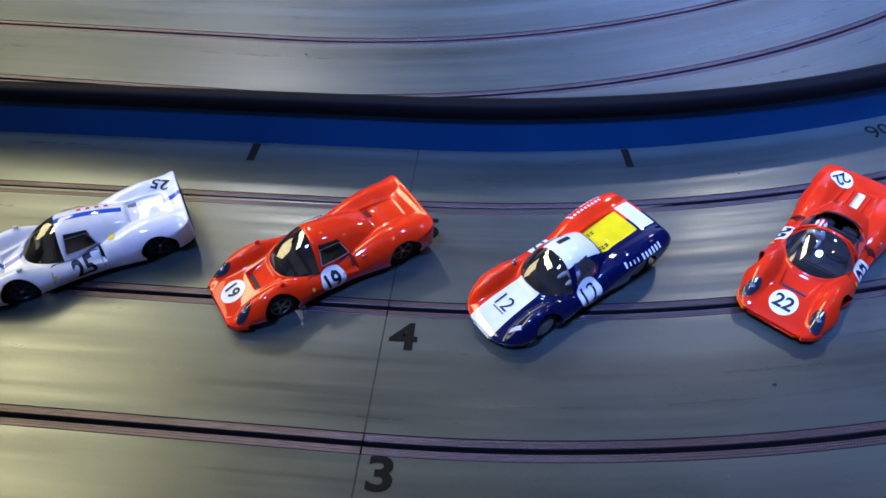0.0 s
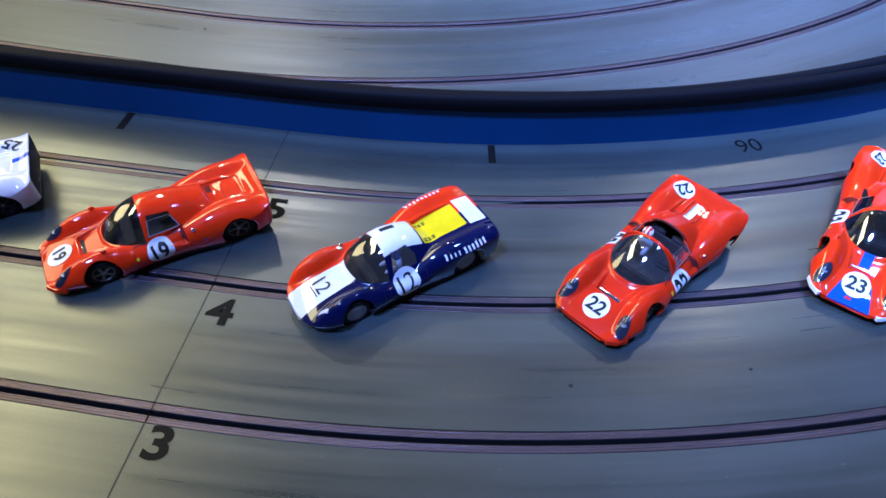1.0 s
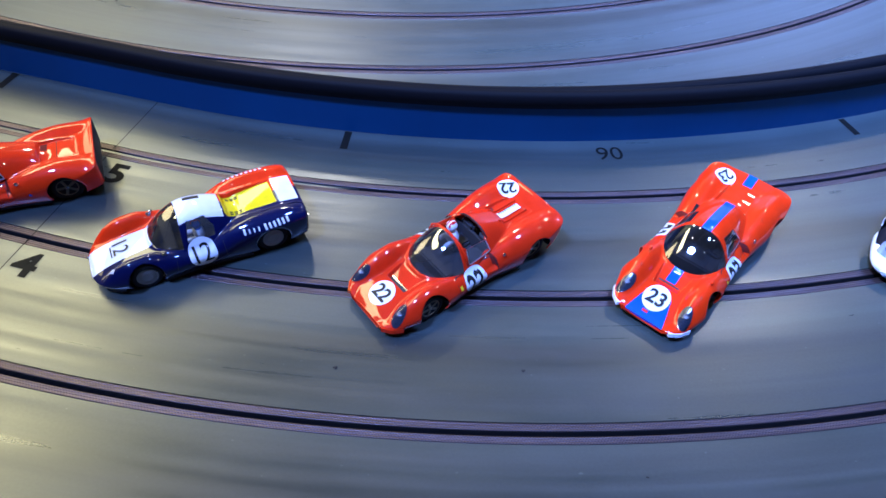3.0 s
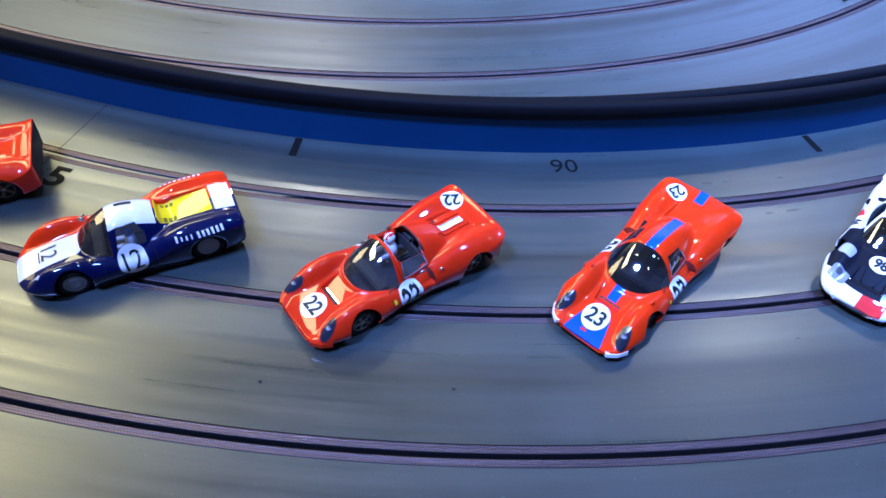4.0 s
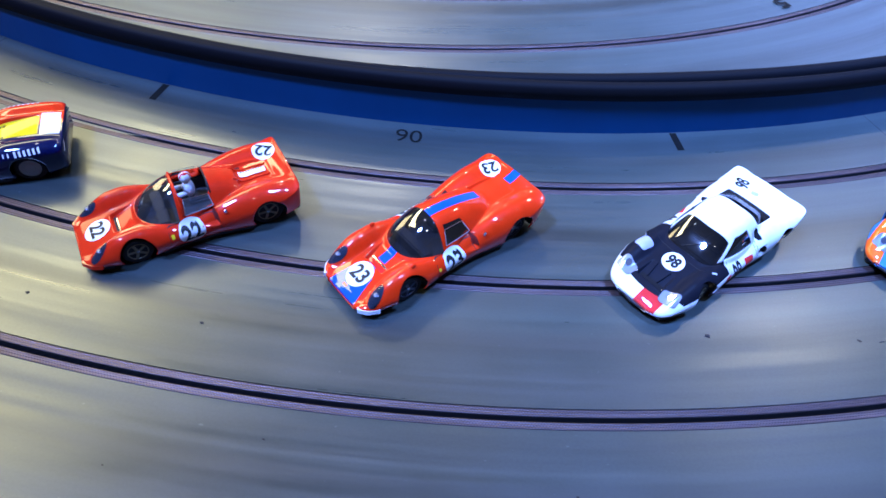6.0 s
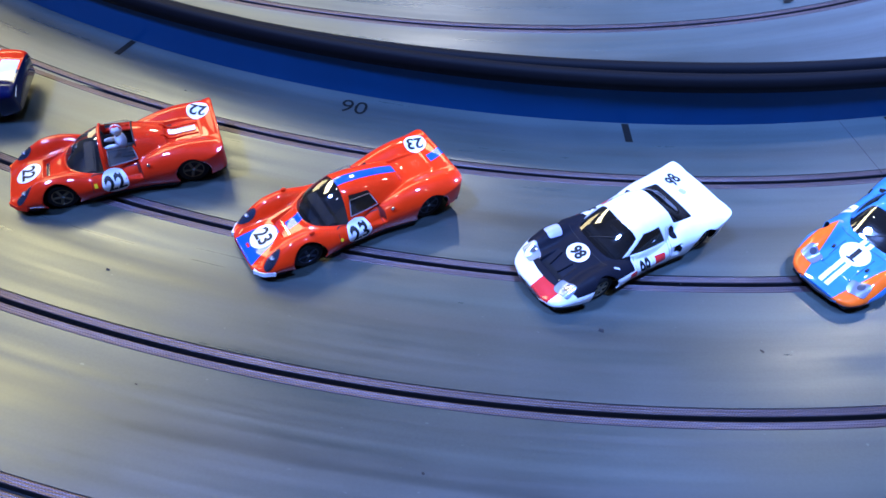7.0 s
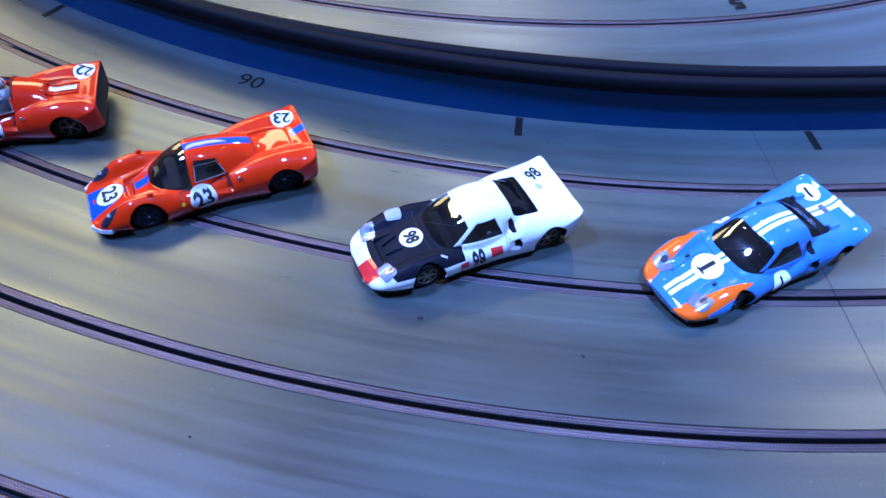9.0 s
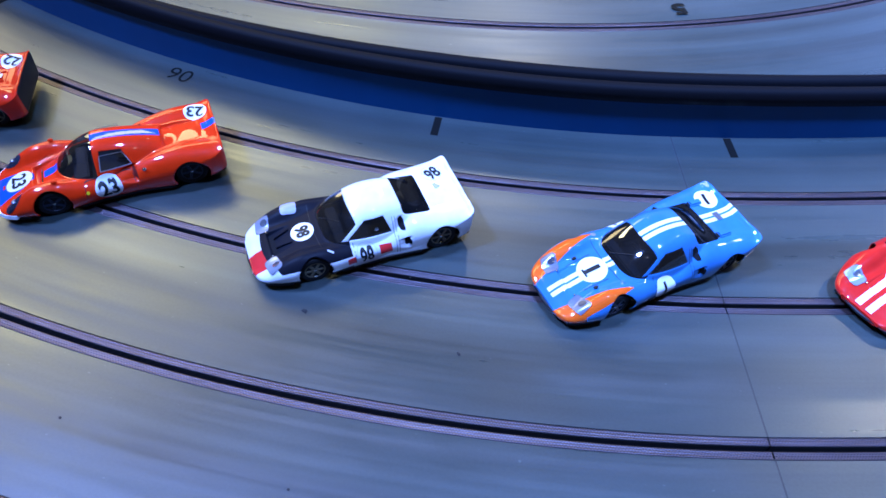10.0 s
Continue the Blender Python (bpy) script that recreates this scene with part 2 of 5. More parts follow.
# ---- markings ----
def text_mesh(text, size, bold=0.0, width=1.0):
    """The letters of the built-in font as points and triangles in a plane, centred."""
    cu = bpy.data.curves.new("letters", "FONT")
    cu.body, cu.size, cu.offset, cu.align_x, cu.align_y = text, 1.0, bold, "CENTER", "CENTER"
    cu.resolution_u = 4
    ob = bpy.data.objects.new("letters", cu)
    me = bpy.data.meshes.new_from_object(ob)
    bm = bmesh.new()
    bm.from_mesh(me)
    bpy.data.objects.remove(ob)
    bpy.data.curves.remove(cu)
    bpy.data.meshes.remove(me)
    xs, ys = [v.co.x for v in bm.verts], [v.co.y for v in bm.verts]
    mx, my, h = (min(xs) + max(xs)) / 2, (min(ys) + max(ys)) / 2, max(ys) - min(ys)
    for v in bm.verts:
        v.co = Vector(((v.co.x - mx) / h * size * width, (v.co.y - my) / h * size, 0))
    return bm


def lay_marking(bm, track, r, u, z=0.00025):
    """Bends a flat marking onto the track: its top points to the inside of the bend."""
    for v in bm.verts:
        p = plan(track, r - v.co.y, u + math.degrees(v.co.x / r))
        v.co = Vector((p.x, p.y, z))


def slab(w, h):
    bm = bmesh.new()
    bmesh.ops.create_grid(bm, x_segments=2, y_segments=6, size=0.5)
    for v in bm.verts:
        v.co = Vector((v.co.x * w, v.co.y * h, 0))
    return bm


def marking(name, bm, r, u, label, track=MAIN):
    lay_marking(bm, track, r, u)
    return tagged(mesh_object(name, bm, MARKING), label, "track marking", "track markings", "structure")


for u in (-102.1, -86.9, -64.0, -51.85):
    marking("tick_mark", slab(0.0052, 0.0195), 0.9590, u, "short black tick painted beside the blue fence")
for digit, r, u in (("3", 1.1928, -95.25), ("4", 1.1119, -95.2), ("5", 1.0272, -94.9)):
    marking("lane_number", text_mesh(digit, 0.0185, 0.03, 1.25), r, u, "worn black lane number painted beside a slot")
marking("degree_number", text_mesh("90", 0.0135, 0.0, 1.05), 0.9628, -75.65, "black number ninety painted beside the blue fence")
five = text_mesh("5", 0.0165, 0.03, 1.3)
bmesh.ops.rotate(five, verts=five.verts, cent=(0, 0, 0), matrix=Matrix.Rotation(math.pi, 3, "Z"))
marking("lane_number", five, 0.8365, -44.5, "black lane number five painted on the inner bend", INNER)

FILLERS = {-95.8: material("dark_joint_filler", (0.026, 0.027, 0.027), 0.6, spec=0.2), -54.1: material("grey_joint_filler", (0.032, 0.034, 0.036), 0.5)}
for u, paint in FILLERS.items():
    edges = [0.9450] + [r + s * (COPPER + 0.0001) for r in LANES for s in (-1, 1)] + [1.4195]
    for lo, hi in zip(edges[::2], edges[1::2]):
        strip = slab(0.00085, hi - lo)
        lay_marking(strip, MAIN, (lo + hi) / 2, u, -0.00015)
        tagged(mesh_object("joint_filler", strip, paint), "filler in the joint between two track panels", "track joint", "track joints", "structure")

# ---- the hall round the track ----
def slab_box(x0, x1, y0, y1, z0, z1):
    bm = bmesh.new()
    bmesh.ops.create_cube(bm, size=1)
    for v in bm.verts:
        v.co = Vector(((x0 + x1) / 2 + v.co.x * (x1 - x0), (y0 + y1) / 2 + v.co.y * (y1 - y0), (z0 + z1) / 2 + v.co.z * (z1 - z0)))
    return bm


LOW, HIGH, FAR = -0.80, 3.10, 4.5
tagged(mesh_object("floor", slab_box(-FAR, FAR, -FAR, FAR, LOW - 0.1, LOW), HALL_FLOOR), "plain dark grey floor of the hall", "floor", kind="structure")
tagged(mesh_object("ceiling", slab_box(-FAR, FAR, -FAR, FAR, HIGH, HIGH + 0.1), HALL_CEILING), "plain dim grey ceiling of the hall", "ceiling", kind="structure")
for name, x0, x1, y0, y1 in (("wall_north", -FAR, FAR, FAR, FAR + 0.1), ("wall_south", -FAR, FAR, -FAR - 0.1, -FAR), ("wall_east", FAR, FAR + 0.1, -FAR, FAR), ("wall_west", -FAR - 0.1, -FAR, -FAR, FAR)):
    tagged(mesh_object(name, slab_box(x0, x1, y0, y1, LOW, HIGH), REFLECTOR_WALL if name == "wall_north" else HALL_WALL), "plain grey wall of the hall", "wall", kind="structure")
for road, track, r0, r1, us in ((OUTER_ROAD, MAIN, 0.99, 1.38, (-150, -110, -70, -30, 10)), (INNER_ROAD, INNER, 0.47, 0.88, (-140, -95, -50, -5, 30))):
    for u in us:
        for r in (r0, r1):
            p = plan(track, r, u)
            part("leg", slab_box(p.x - 0.03, p.x + 0.03, p.y - 0.03, p.y + 0.03, LOW, -0.0305), TABLE_WOOD, road, "square timber leg")


# ---- grit lying on the lanes ----
GRIT = material("dark_grit", (0.015, 0.014, 0.013), 0.8)
for k, (x, y, r) in enumerate(((0.5285, 0.2913, 0.0013), (0.1678, 0.1813, 0.0010), (0.6112, 0.3203, 0.0010), (-0.1222, 0.5113, 0.0011), (0.268, 0.113, 0.0006),
                               (0.2665, 0.198, 0.0009), (0.478, 0.175, 0.0007), (0.405, 0.329, 0.0005), (0.330, 0.150, 0.0006), (0.590, 0.215, 0.0007), (0.560, 0.345, 0.0005))):
    bm = bmesh.new()
    bmesh.ops.create_icosphere(bm, subdivisions=1, radius=r)
    for v in bm.verts:
        n = noise.noise(v.co * 900 + Vector((k, k, k)))
        v.co = Vector((v.co.x * (1.3 + n), v.co.y * (0.9 + n), v.co.z * 0.35 + r * 0.3))
    flake = tagged(mesh_object("grit", bm, GRIT), "dark crumb of rubber grit lying on the grey lane", "grit", "rubber grit")
    flake.location = (x, y, 0)

# ---- slot cars: materials ----
def car_paint(name, colour, rough=0.22):
    m = material(name, colour, 0.42, coat=0.95, spec=0.05)
    b = m.node_tree.nodes["Principled BSDF"]
    tc = m.node_tree.nodes.new("ShaderNodeTexCoord")
    n = node(m, "ShaderNodeTexNoise", Scale=90.0, Detail=4.0)
    link(m, tc.outputs["Object"], n.inputs["Vector"])
    dark = tuple(c * 0.86 for c in colour)
    link(m, ramp(m, n.outputs["Fac"], [(0.35, dark), (0.65, colour)]), b.inputs["Base Color"])
    bump(m, n.outputs["Fac"], 0.05, 0.0004)
    return m


def tinted_glass(name, tint, clear, ior=2.1, haze=0.012):
    m = bpy.data.materials.new(name)
    m.use_nodes = True
    t = m.node_tree
    t.nodes.remove(t.nodes["Principled BSDF"])
    gloss = node(m, "ShaderNodeBsdfGlossy", Roughness=0.05, Color=(0.95, 0.95, 0.95, 1))
    see = node(m, "ShaderNodeBsdfTransparent", Color=(*tint, 1))
    body = node(m, "ShaderNodeBsdfDiffuse", Color=(haze, haze * 1.03, haze * 1.05, 1))
    back = t.nodes.new("ShaderNodeMixShader")
    back.inputs[0].default_value = clear
    link(m, body.outputs[0], back.inputs[1])
    link(m, see.outputs[0], back.inputs[2])
    fres = node(m, "ShaderNodeFresnel", IOR=ior)
    top = t.nodes.new("ShaderNodeMixShader")
    link(m, fres.outputs[0], top.inputs[0])
    link(m, back.outputs[0], top.inputs[1])
    link(m, gloss.outputs[0], top.inputs[2])
    link(m, top.outputs[0], t.nodes["Material Output"].inputs[0])
    return m


RED = car_paint("orange_red_paint", (0.84, 0.032, 0.004))
BRIGHT_RED = car_paint("bright_red_paint", (0.72, 0.025, 0.005))
DEEP_RED = car_paint("deep_red_paint", (0.66, 0.018, 0.012))
WHITE = car_paint("white_paint", (0.82, 0.83, 0.84))
NAVY = car_paint("navy_paint", (0.001, 0.004, 0.042))
ROYAL = car_paint("royal_blue_paint", (0.001, 0.085, 0.50))
SKY = car_paint("sky_blue_paint", (0.032, 0.17, 0.39))
ORANGE = car_paint("orange_paint", (0.88, 0.115, 0.010))
YELLOW = car_paint("yellow_paint", (0.88, 0.66, 0.010))
BONNET_BLACK = car_paint("satin_black_paint", (0.009, 0.010, 0.015), 0.46)
BONNET_BLACK.node_tree.nodes["Principled BSDF"].inputs["Coat Weight"].default_value = 0.0
BONNET_BLACK.node_tree.nodes["Principled BSDF"].inputs["Specular IOR Level"].default_value = 0.05
SCARLET = car_paint("scarlet_patch", (0.72, 0.03, 0.03))
DARK_TRIM = material("dark_trim", (0.013, 0.013, 0.014), 0.5, spec=0.3)
DECAL_WHITE = material("white_decal", (0.80, 0.81, 0.80), 0.25)
DECAL_BLACK = material("black_decal", (0.010, 0.010, 0.011), 0.45, spec=0.3)
DECAL_YELLOW = material("yellow_decal", (0.85, 0.60, 0.02), 0.3)
DECAL_GREY = material("pale_grey_decal", (0.52, 0.54, 0.62), 0.3)
TYRE = material("black_tyre_rubber", (0.011, 0.011, 0.012), 0.7, spec=0.2)
RIM_GOLD = material("dull_gold_rim", (0.17, 0.14, 0.085), 0.4, 0.25)
# Dark colours that stand in for the shade inside scoops, vents and recesses.
RECESS_SHADE = material("recess_shade", (0.010, 0.010, 0.011), 0.9, spec=0.1)
RED_RECESS_SHADE = material("red_recess_shade", (0.14, 0.010, 0.006), 0.7, spec=0.2)
RIM_GREY = material("grey_rim", (0.26, 0.26, 0.25), 0.45, 0.3)
COCKPIT_GREY = material("grey_cockpit", (0.030, 0.030, 0.033), 0.6)
WINDOW_TRIM = material("silvered_window_trim", (0.55, 0.55, 0.56), 0.3, 0.6)
RIM_DARK = material("dark_navy_rim", (0.02, 0.026, 0.05), 0.3, 0.3)
CHROME = material("bright_metal", (0.75, 0.75, 0.76), 0.14, 1.0)
LAMP_SILVER = material("pale_lamp_bowl", (0.27, 0.29, 0.33), 0.2, 0.3)
LAMP_DARK = material("shaded_lamp_bowl", (0.16, 0.17, 0.21), 0.25, 0.3)
LAVENDER = material("lavender_grey_decal", (0.34, 0.34, 0.46), 0.4)
LAMP_GLASS = material("dark_glazed_lamp", (0.045, 0.050, 0.065), 0.12)
LAMP_LENS = material("silvered_lamp", (0.62, 0.64, 0.68), 0.12, 0.9)
SCREEN = tinted_glass("smoked_screen", (0.34, 0.36, 0.40), 0.72, 2.5, 0.018)
CLEAR = tinted_glass("clear_screen", (0.72, 0.75, 0.76), 0.84, 2.1, 0.22)
LIGHT_SCREEN = tinted_glass("pale_screen", (0.55, 0.57, 0.60), 0.80, 2.4, 0.06)
DARK_GLASS = tinted_glass("dark_rear_glass", (0.22, 0.22, 0.24), 0.40, 1.25, 0.006)
LAMP_COVER = tinted_glass("lamp_cover", (0.85, 0.87, 0.90), 0.92, 1.42)
GRILLE = material("dark_grille", (0.09, 0.09, 0.10), 0.5)
FIGURE = material("painted_figure", (0.62, 0.64, 0.68), 0.5)

MM = 0.001


# ---- slot cars: shaped shells ----
def curve_table(pairs):
    """A smooth, never overshooting curve through (x, value) pairs."""
    pairs = sorted(pairs)
    xs, ys = np.array([p[0] for p in pairs], float), np.array([p[1] for p in pairs], float)
    h, d = np.diff(xs), np.diff(ys) / np.diff(xs)
    m = np.zeros(len(xs))
    m[0], m[-1] = d[0], d[-1]
    for i in range(1, len(xs) - 1):
        if d[i - 1] * d[i] > 0:
            w1, w2 = 2 * h[i] + h[i - 1], h[i] + 2 * h[i - 1]
            m[i] = (w1 + w2) / (w1 / d[i - 1] + w2 / d[i])

    def at(x):
        x = np.clip(x, xs[0], xs[-1])
        i = np.clip(np.searchsorted(xs, x) - 1, 0, len(xs) - 2)
        s = (x - xs[i]) / h[i]
        a, b, c, e = 2 * s**3 - 3 * s**2 + 1, s**3 - 2 * s**2 + s, -2 * s**3 + 3 * s**2, s**3 - s**2
        return a * ys[i] + b * h[i] * m[i] + c * ys[i + 1] + e * h[i] * m[i + 1]

    return at


def smooth_max(a, b, k):
    d = np.clip(0.5 + 0.5 * (a - b) / k, 0, 1)
    return b * (1 - d) + a * d + k * d * (1 - d)


def rounded_box(u, v, u0, u1, v0, v1, r):
    """Below nought inside a box with rounded corners."""
    du, dv = np.abs(u - (u0 + u1) / 2) - (u1 - u0) / 2 + r, np.abs(v - (v0 + v1) / 2) - (v1 - v0) / 2 + r
    return np.hypot(np.maximum(du, 0), np.maximum(dv, 0)) + np.minimum(np.maximum(du, dv), 0) - r


def sides(u, v, corners):
    """Below nought inside a convex outline of corners, named clockwise or not."""
    n, out = len(corners), None
    area = sum(corners[i][0] * corners[(i + 1) % n][1] - corners[(i + 1) % n][0] * corners[i][1] for i in range(n))
    sign = 1 if area > 0 else -1
    for i in range(n):
        (ax, ay), (bx, by) = corners[i], corners[(i + 1) % n]
        far = math.hypot(bx - ax, by - ay)
        d = sign * ((by - ay) * (u - ax) - (bx - ax) * (v - ay)) / far
        out = d if out is None else np.maximum(out, d)
    return out


def ease(v):
    """From nought to one, softly."""
    v = np.clip(v, 0, 1)
    return v * v * (3 - 2 * v)


def hollow(deep_end, flat_end, half_deep, half_flat, depth, rest=0.0, wall=1.0):
    """A recess in the skin's top: a short wall at its deep end, a floor that rises to the flat end."""
    way = 1 if flat_end > deep_end else -1

    def cut(x, y):
        k = np.clip((x - deep_end) / (flat_end - deep_end), 0, 1)
        half = half_deep + (half_flat - half_deep) * k
        inside = ease(way * (x - deep_end) / wall + 0.5) * ease(way * (flat_end - x) / wall + 0.5) * ease((half - np.abs(y)) / wall + 0.5)
        return inside * (depth + (rest - depth) * k)

    return cut


def side_scoop(mouth, lead, z, half, depth):
    """An air scoop in the skin's side: a channel that deepens towards its mouth."""
    def cut(x, h):
        k = np.clip((lead - x) / (lead - mouth), 0, 1)
        return depth * ease(k) * ease((x - mouth) / 1.0 + 0.5) * ease((half * (0.45 + 0.55 * k) - np.abs(h - z)) / 1.2 + 0.5)

    return cut


class Shell:
    """A car's skin in millimetres: x to the nose, y to its left, z up, nought midway between the axles."""

    END = 1.36

    def __init__(self, nose, tail, width, shoulder, deck, front, rear, cabin, sill, front_y, rear_y, front_k=0.10, rear_k=0.055, hollows=(), scoops=()):
        self.nose, self.tail, self.hollows, self.scoops = nose, tail, hollows, scoops
        self.width, self.shoulder, self.deck = curve_table(width), curve_table(shoulder), curve_table(deck)
        self.front, self.rear, self.sill = curve_table(front), curve_table(rear), curve_table(sill)
        self.cabin, self.front_y, self.rear_y, self.front_k, self.rear_k = cabin, front_y, rear_y, front_k, rear_k

    def rho(self, x, y):
        c = self.cabin
        dx = x - c["x"]
        a = np.where(dx > 0, c["front"], c["back"])
        return np.abs(dx / a) ** c["px"] + np.abs(y / c["side"]) ** c["py"]

    def top(self, x, y):
        c, ay = self.cabin, np.abs(y)
        z = self.deck(x) - 0.0025 * ay**2
        for ridge, mid, k in ((self.front, self.front_y, self.front_k), (self.rear, self.rear_y, self.rear_k)):
            d = ay - mid
            z = smooth_max(ridge(x) - np.where(d < 0, k, k * 0.5) * d * d, z, 2.0)
        dome = c["top"] - (c["top"] - c["base"]) * self.rho(x, y)
        z = smooth_max(dome, z, c.get("blend", 1.2))
        for hollow in self.hollows:
            z = z - hollow(x, y)
        return z

    def point(self, x, t):
        s = np.abs(t)
        w, zs = self.width(x), self.shoulder(x)
        yy = w * np.sin(np.minimum(s, 1) * np.pi / 2)
        edge = (1 - np.minimum(yy / w, 1) ** 5) ** 0.5
        z = zs + (self.top(x, yy) - zs) * edge
        k = np.clip((s - 1) / (self.END - 1), 0, 1)
        z = np.where(s > 1, zs + (self.sill(x) - zs) * k, z)
        yy = np.where(s > 1, w - 2.2 * k**2, yy)
        for scoop in self.scoops:
            yy = yy - scoop(x, z) * np.clip((yy - 12) / 4, 0, 1)
        return np.stack([x + 0 * t, np.sign(t) * yy, z], -1)

    def over(self, x, y):
        """The skin's height at a place of the plan."""
        w, zs = self.width(x), self.shoulder(x)
        edge = (1 - np.minimum(np.abs(y) / w, 0.999) ** 5) ** 0.5
        return zs + (self.top(x, y) - zs) * edge

    def beside(self, x, z):
        """The skin's half width at a height of the side."""
        t = np.linspace(self.END, 0.35, 260)
        p = self.point(np.full_like(t, x), t)
        zz = np.maximum.accumulate(p[:, 2])
        return float(np.interp(z, zz, p[:, 1]))


def shell_meshes(shell, regions, paints, nx=190, nt=104):
    """The skin cut along its regions: a list of (tag, outline function). Tags: a paint's number, 'cut', or the name of a pane."""
    xs = shell.tail + (shell.nose - shell.tail) * (0.5 - 0.5 * np.cos(np.linspace(0, np.pi, nx))) * 0.35 + (shell.nose - shell.tail) * np.linspace(0, 1, nx) * 0.65
    ts = np.concatenate([np.linspace(-shell.END, -1, 12)[:-1], np.linspace(-1, 1, 2 * nt + 1), np.linspace(1, shell.END, 12)[1:]])
    X, T = np.meshgrid(xs, ts, indexing="ij")
    tags = np.zeros((X.shape[0] - 1, X.shape[1] - 1), dtype=object)
    locked = np.zeros(X.shape, bool)
    for tag, outline in regions:
        P = shell.point(X, T)
        C = (P[:-1, :-1] + P[1:, :-1] + P[:-1, 1:] + P[1:, 1:]) / 4
        inside = outline(C[..., 0], C[..., 1], C[..., 2]) < 0
        tags[inside] = tag
        pad = np.pad(inside.astype(int), 1, mode="edge")
        around = pad[:-1, :-1] + pad[1:, :-1] + pad[:-1, 1:] + pad[1:, 1:]
        rim = (around > 0) & (around < 4) & ~locked
        rim[[0, -1], :] = False
        rim[:, [0, -1]] = False
        x, t = X[rim], T[rim]
        x0, t0 = x.copy(), t.copy()
        for _ in range(5):
            def value(a, b):
                q = shell.point(a, b)
                return outline(q[:, 0], q[:, 1], q[:, 2])
            f, h = value(x, t), 0.05
            gx, gt = (value(x + h, t) - f) / h, (value(x, t + h / 30) - f) / h
            g = np.maximum(gx * gx + gt * gt, 0.05)
            x = np.clip(x - f * gx / g, x0 - 0.7, x0 + 0.7)
            t = np.clip(t - f * gt / g / 30, t0 - 0.016, t0 + 0.016)
        X[rim], T[rim] = x, t
        locked |= rim
    P = shell.point(X, T) * MM
    groups = {}
    for i in range(tags.shape[0]):
        for j in range(tags.shape[1]):
            tag = tags[i, j]
            if tag == "cut":
                continue
            groups.setdefault(tag if isinstance(tag, str) else "body", []).append((i, j, 0 if isinstance(tag, str) else tag))
    out, n = {}, X.shape[1]
    flat = P.reshape(-1, 3)
    for name, cells in groups.items():
        used = {}
        faces, mats = [], []
        for i, j, m in cells:
            quad = (i * n + j, (i + 1) * n + j, (i + 1) * n + j + 1, i * n + j + 1)
            faces.append([used.setdefault(q, len(used)) for q in quad])
            mats.append(m)
        if name == "body":
            for i in (0, X.shape[0] - 1):
                ring = [used.setdefault(i * n + j, len(used)) for j in range(n)]
                faces.append(ring)
                mats.append(paints - 1 if i == 0 else paints - 2)
        me = bpy.data.meshes.new(name)
        me.from_pydata([flat[q] for q in used], [], faces)
        me.polygons.foreach_set("material_index", mats)
        me.shade_smooth()
        out[name] = me
    return out


def in_mm(bm):
    for v in bm.verts:
        v.co *= MM
    return bm


def finer(bm, most):
    for _ in range(4):
        edges = [e for e in bm.edges if e.calc_length() > most]
        if not edges:
            break
        bmesh.ops.subdivide_edges(bm, edges=edges, cuts=1)
        bmesh.ops.triangulate(bm, faces=[f for f in bm.faces if len(f.verts) > 4])
    return bm


def drape(bm, shell, spot, side="top", turn=0.0, lift=0.16):
    """Lays a flat piece (millimetres) on the skin. spot: (x, y) from above, (x, z) from a side. Its top looks to the tail on the bonnet."""
    ca, sa = math.cos(RAD(turn)), math.sin(RAD(turn))
    for v in bm.verts:
        a, b = v.co.x * ca - v.co.y * sa, v.co.x * sa + v.co.y * ca
        if side in ("top", "tail"):
            s = 1 if side == "top" else -1
            x, y = spot[0] - s * b, spot[1] + s * a
            v.co = Vector((x, y, float(shell.over(x, y)) + lift))
        else:
            s = 1 if side == "left" else -1
            x, z = spot[0] - s * a, spot[1] + b
            v.co = Vector((x, s * (shell.beside(x, z) + lift), z))
    return in_mm(bm)


def disc(rx, ry=None, n=40):
    ry = ry or rx
    bm = bmesh.new()
    rings = [[bm.verts.new((0, 0, 0))]]
    for k in (0.2, 0.4, 0.6, 0.8, 1.0):
        rings.append([bm.verts.new((rx * k * math.cos(2 * math.pi * i / n), ry * k * math.sin(2 * math.pi * i / n), 0)) for i in range(n)])
    for i in range(n):
        bm.faces.new((rings[0][0], rings[1][i], rings[1][(i + 1) % n]))
        for a, b in zip(rings[1:], rings[2:]):
            bm.faces.new((a[i], b[i], b[(i + 1) % n], a[(i + 1) % n]))
    return bm


def squircle(rx, ry, power=4.0, n=44):
    """A flat patch with a rounded square outline."""
    bm = disc(1.0, 1.0, n)
    for v in bm.verts:
        d = math.hypot(v.co.x, v.co.y)
        if d > 1e-6:
            a = math.atan2(v.co.y, v.co.x)
            k = (abs(math.cos(a)) ** power + abs(math.sin(a)) ** power) ** (-1 / power)
            v.co = Vector((math.cos(a) * k * d * rx, math.sin(a) * k * d * ry, 0))
    return bm


def plate(w, h):
    bm = bmesh.new()
    bmesh.ops.create_grid(bm, x_segments=max(2, int(w / 0.8)), y_segments=max(2, int(h / 0.8)), size=0.5)
    for v in bm.verts:
        v.co = Vector((v.co.x * w, v.co.y * h, 0))
    return bm


def outline_patch(corners, rows=8):
    """A flat patch between four corners (two sides), finely cut."""
    bm = bmesh.new()
    a, b, c, d = [Vector((*q, 0)) for q in corners]
    grid = [[bm.verts.new((a.lerp(b, i / rows)).lerp(d.lerp(c, i / rows), j / rows)) for j in range(rows + 1)] for i in range(rows + 1)]
    for i in range(rows):
        for j in range(rows):
            bm.faces.new((grid[i][j], grid[i + 1][j], grid[i + 1][j + 1], grid[i][j + 1]))
    return bm


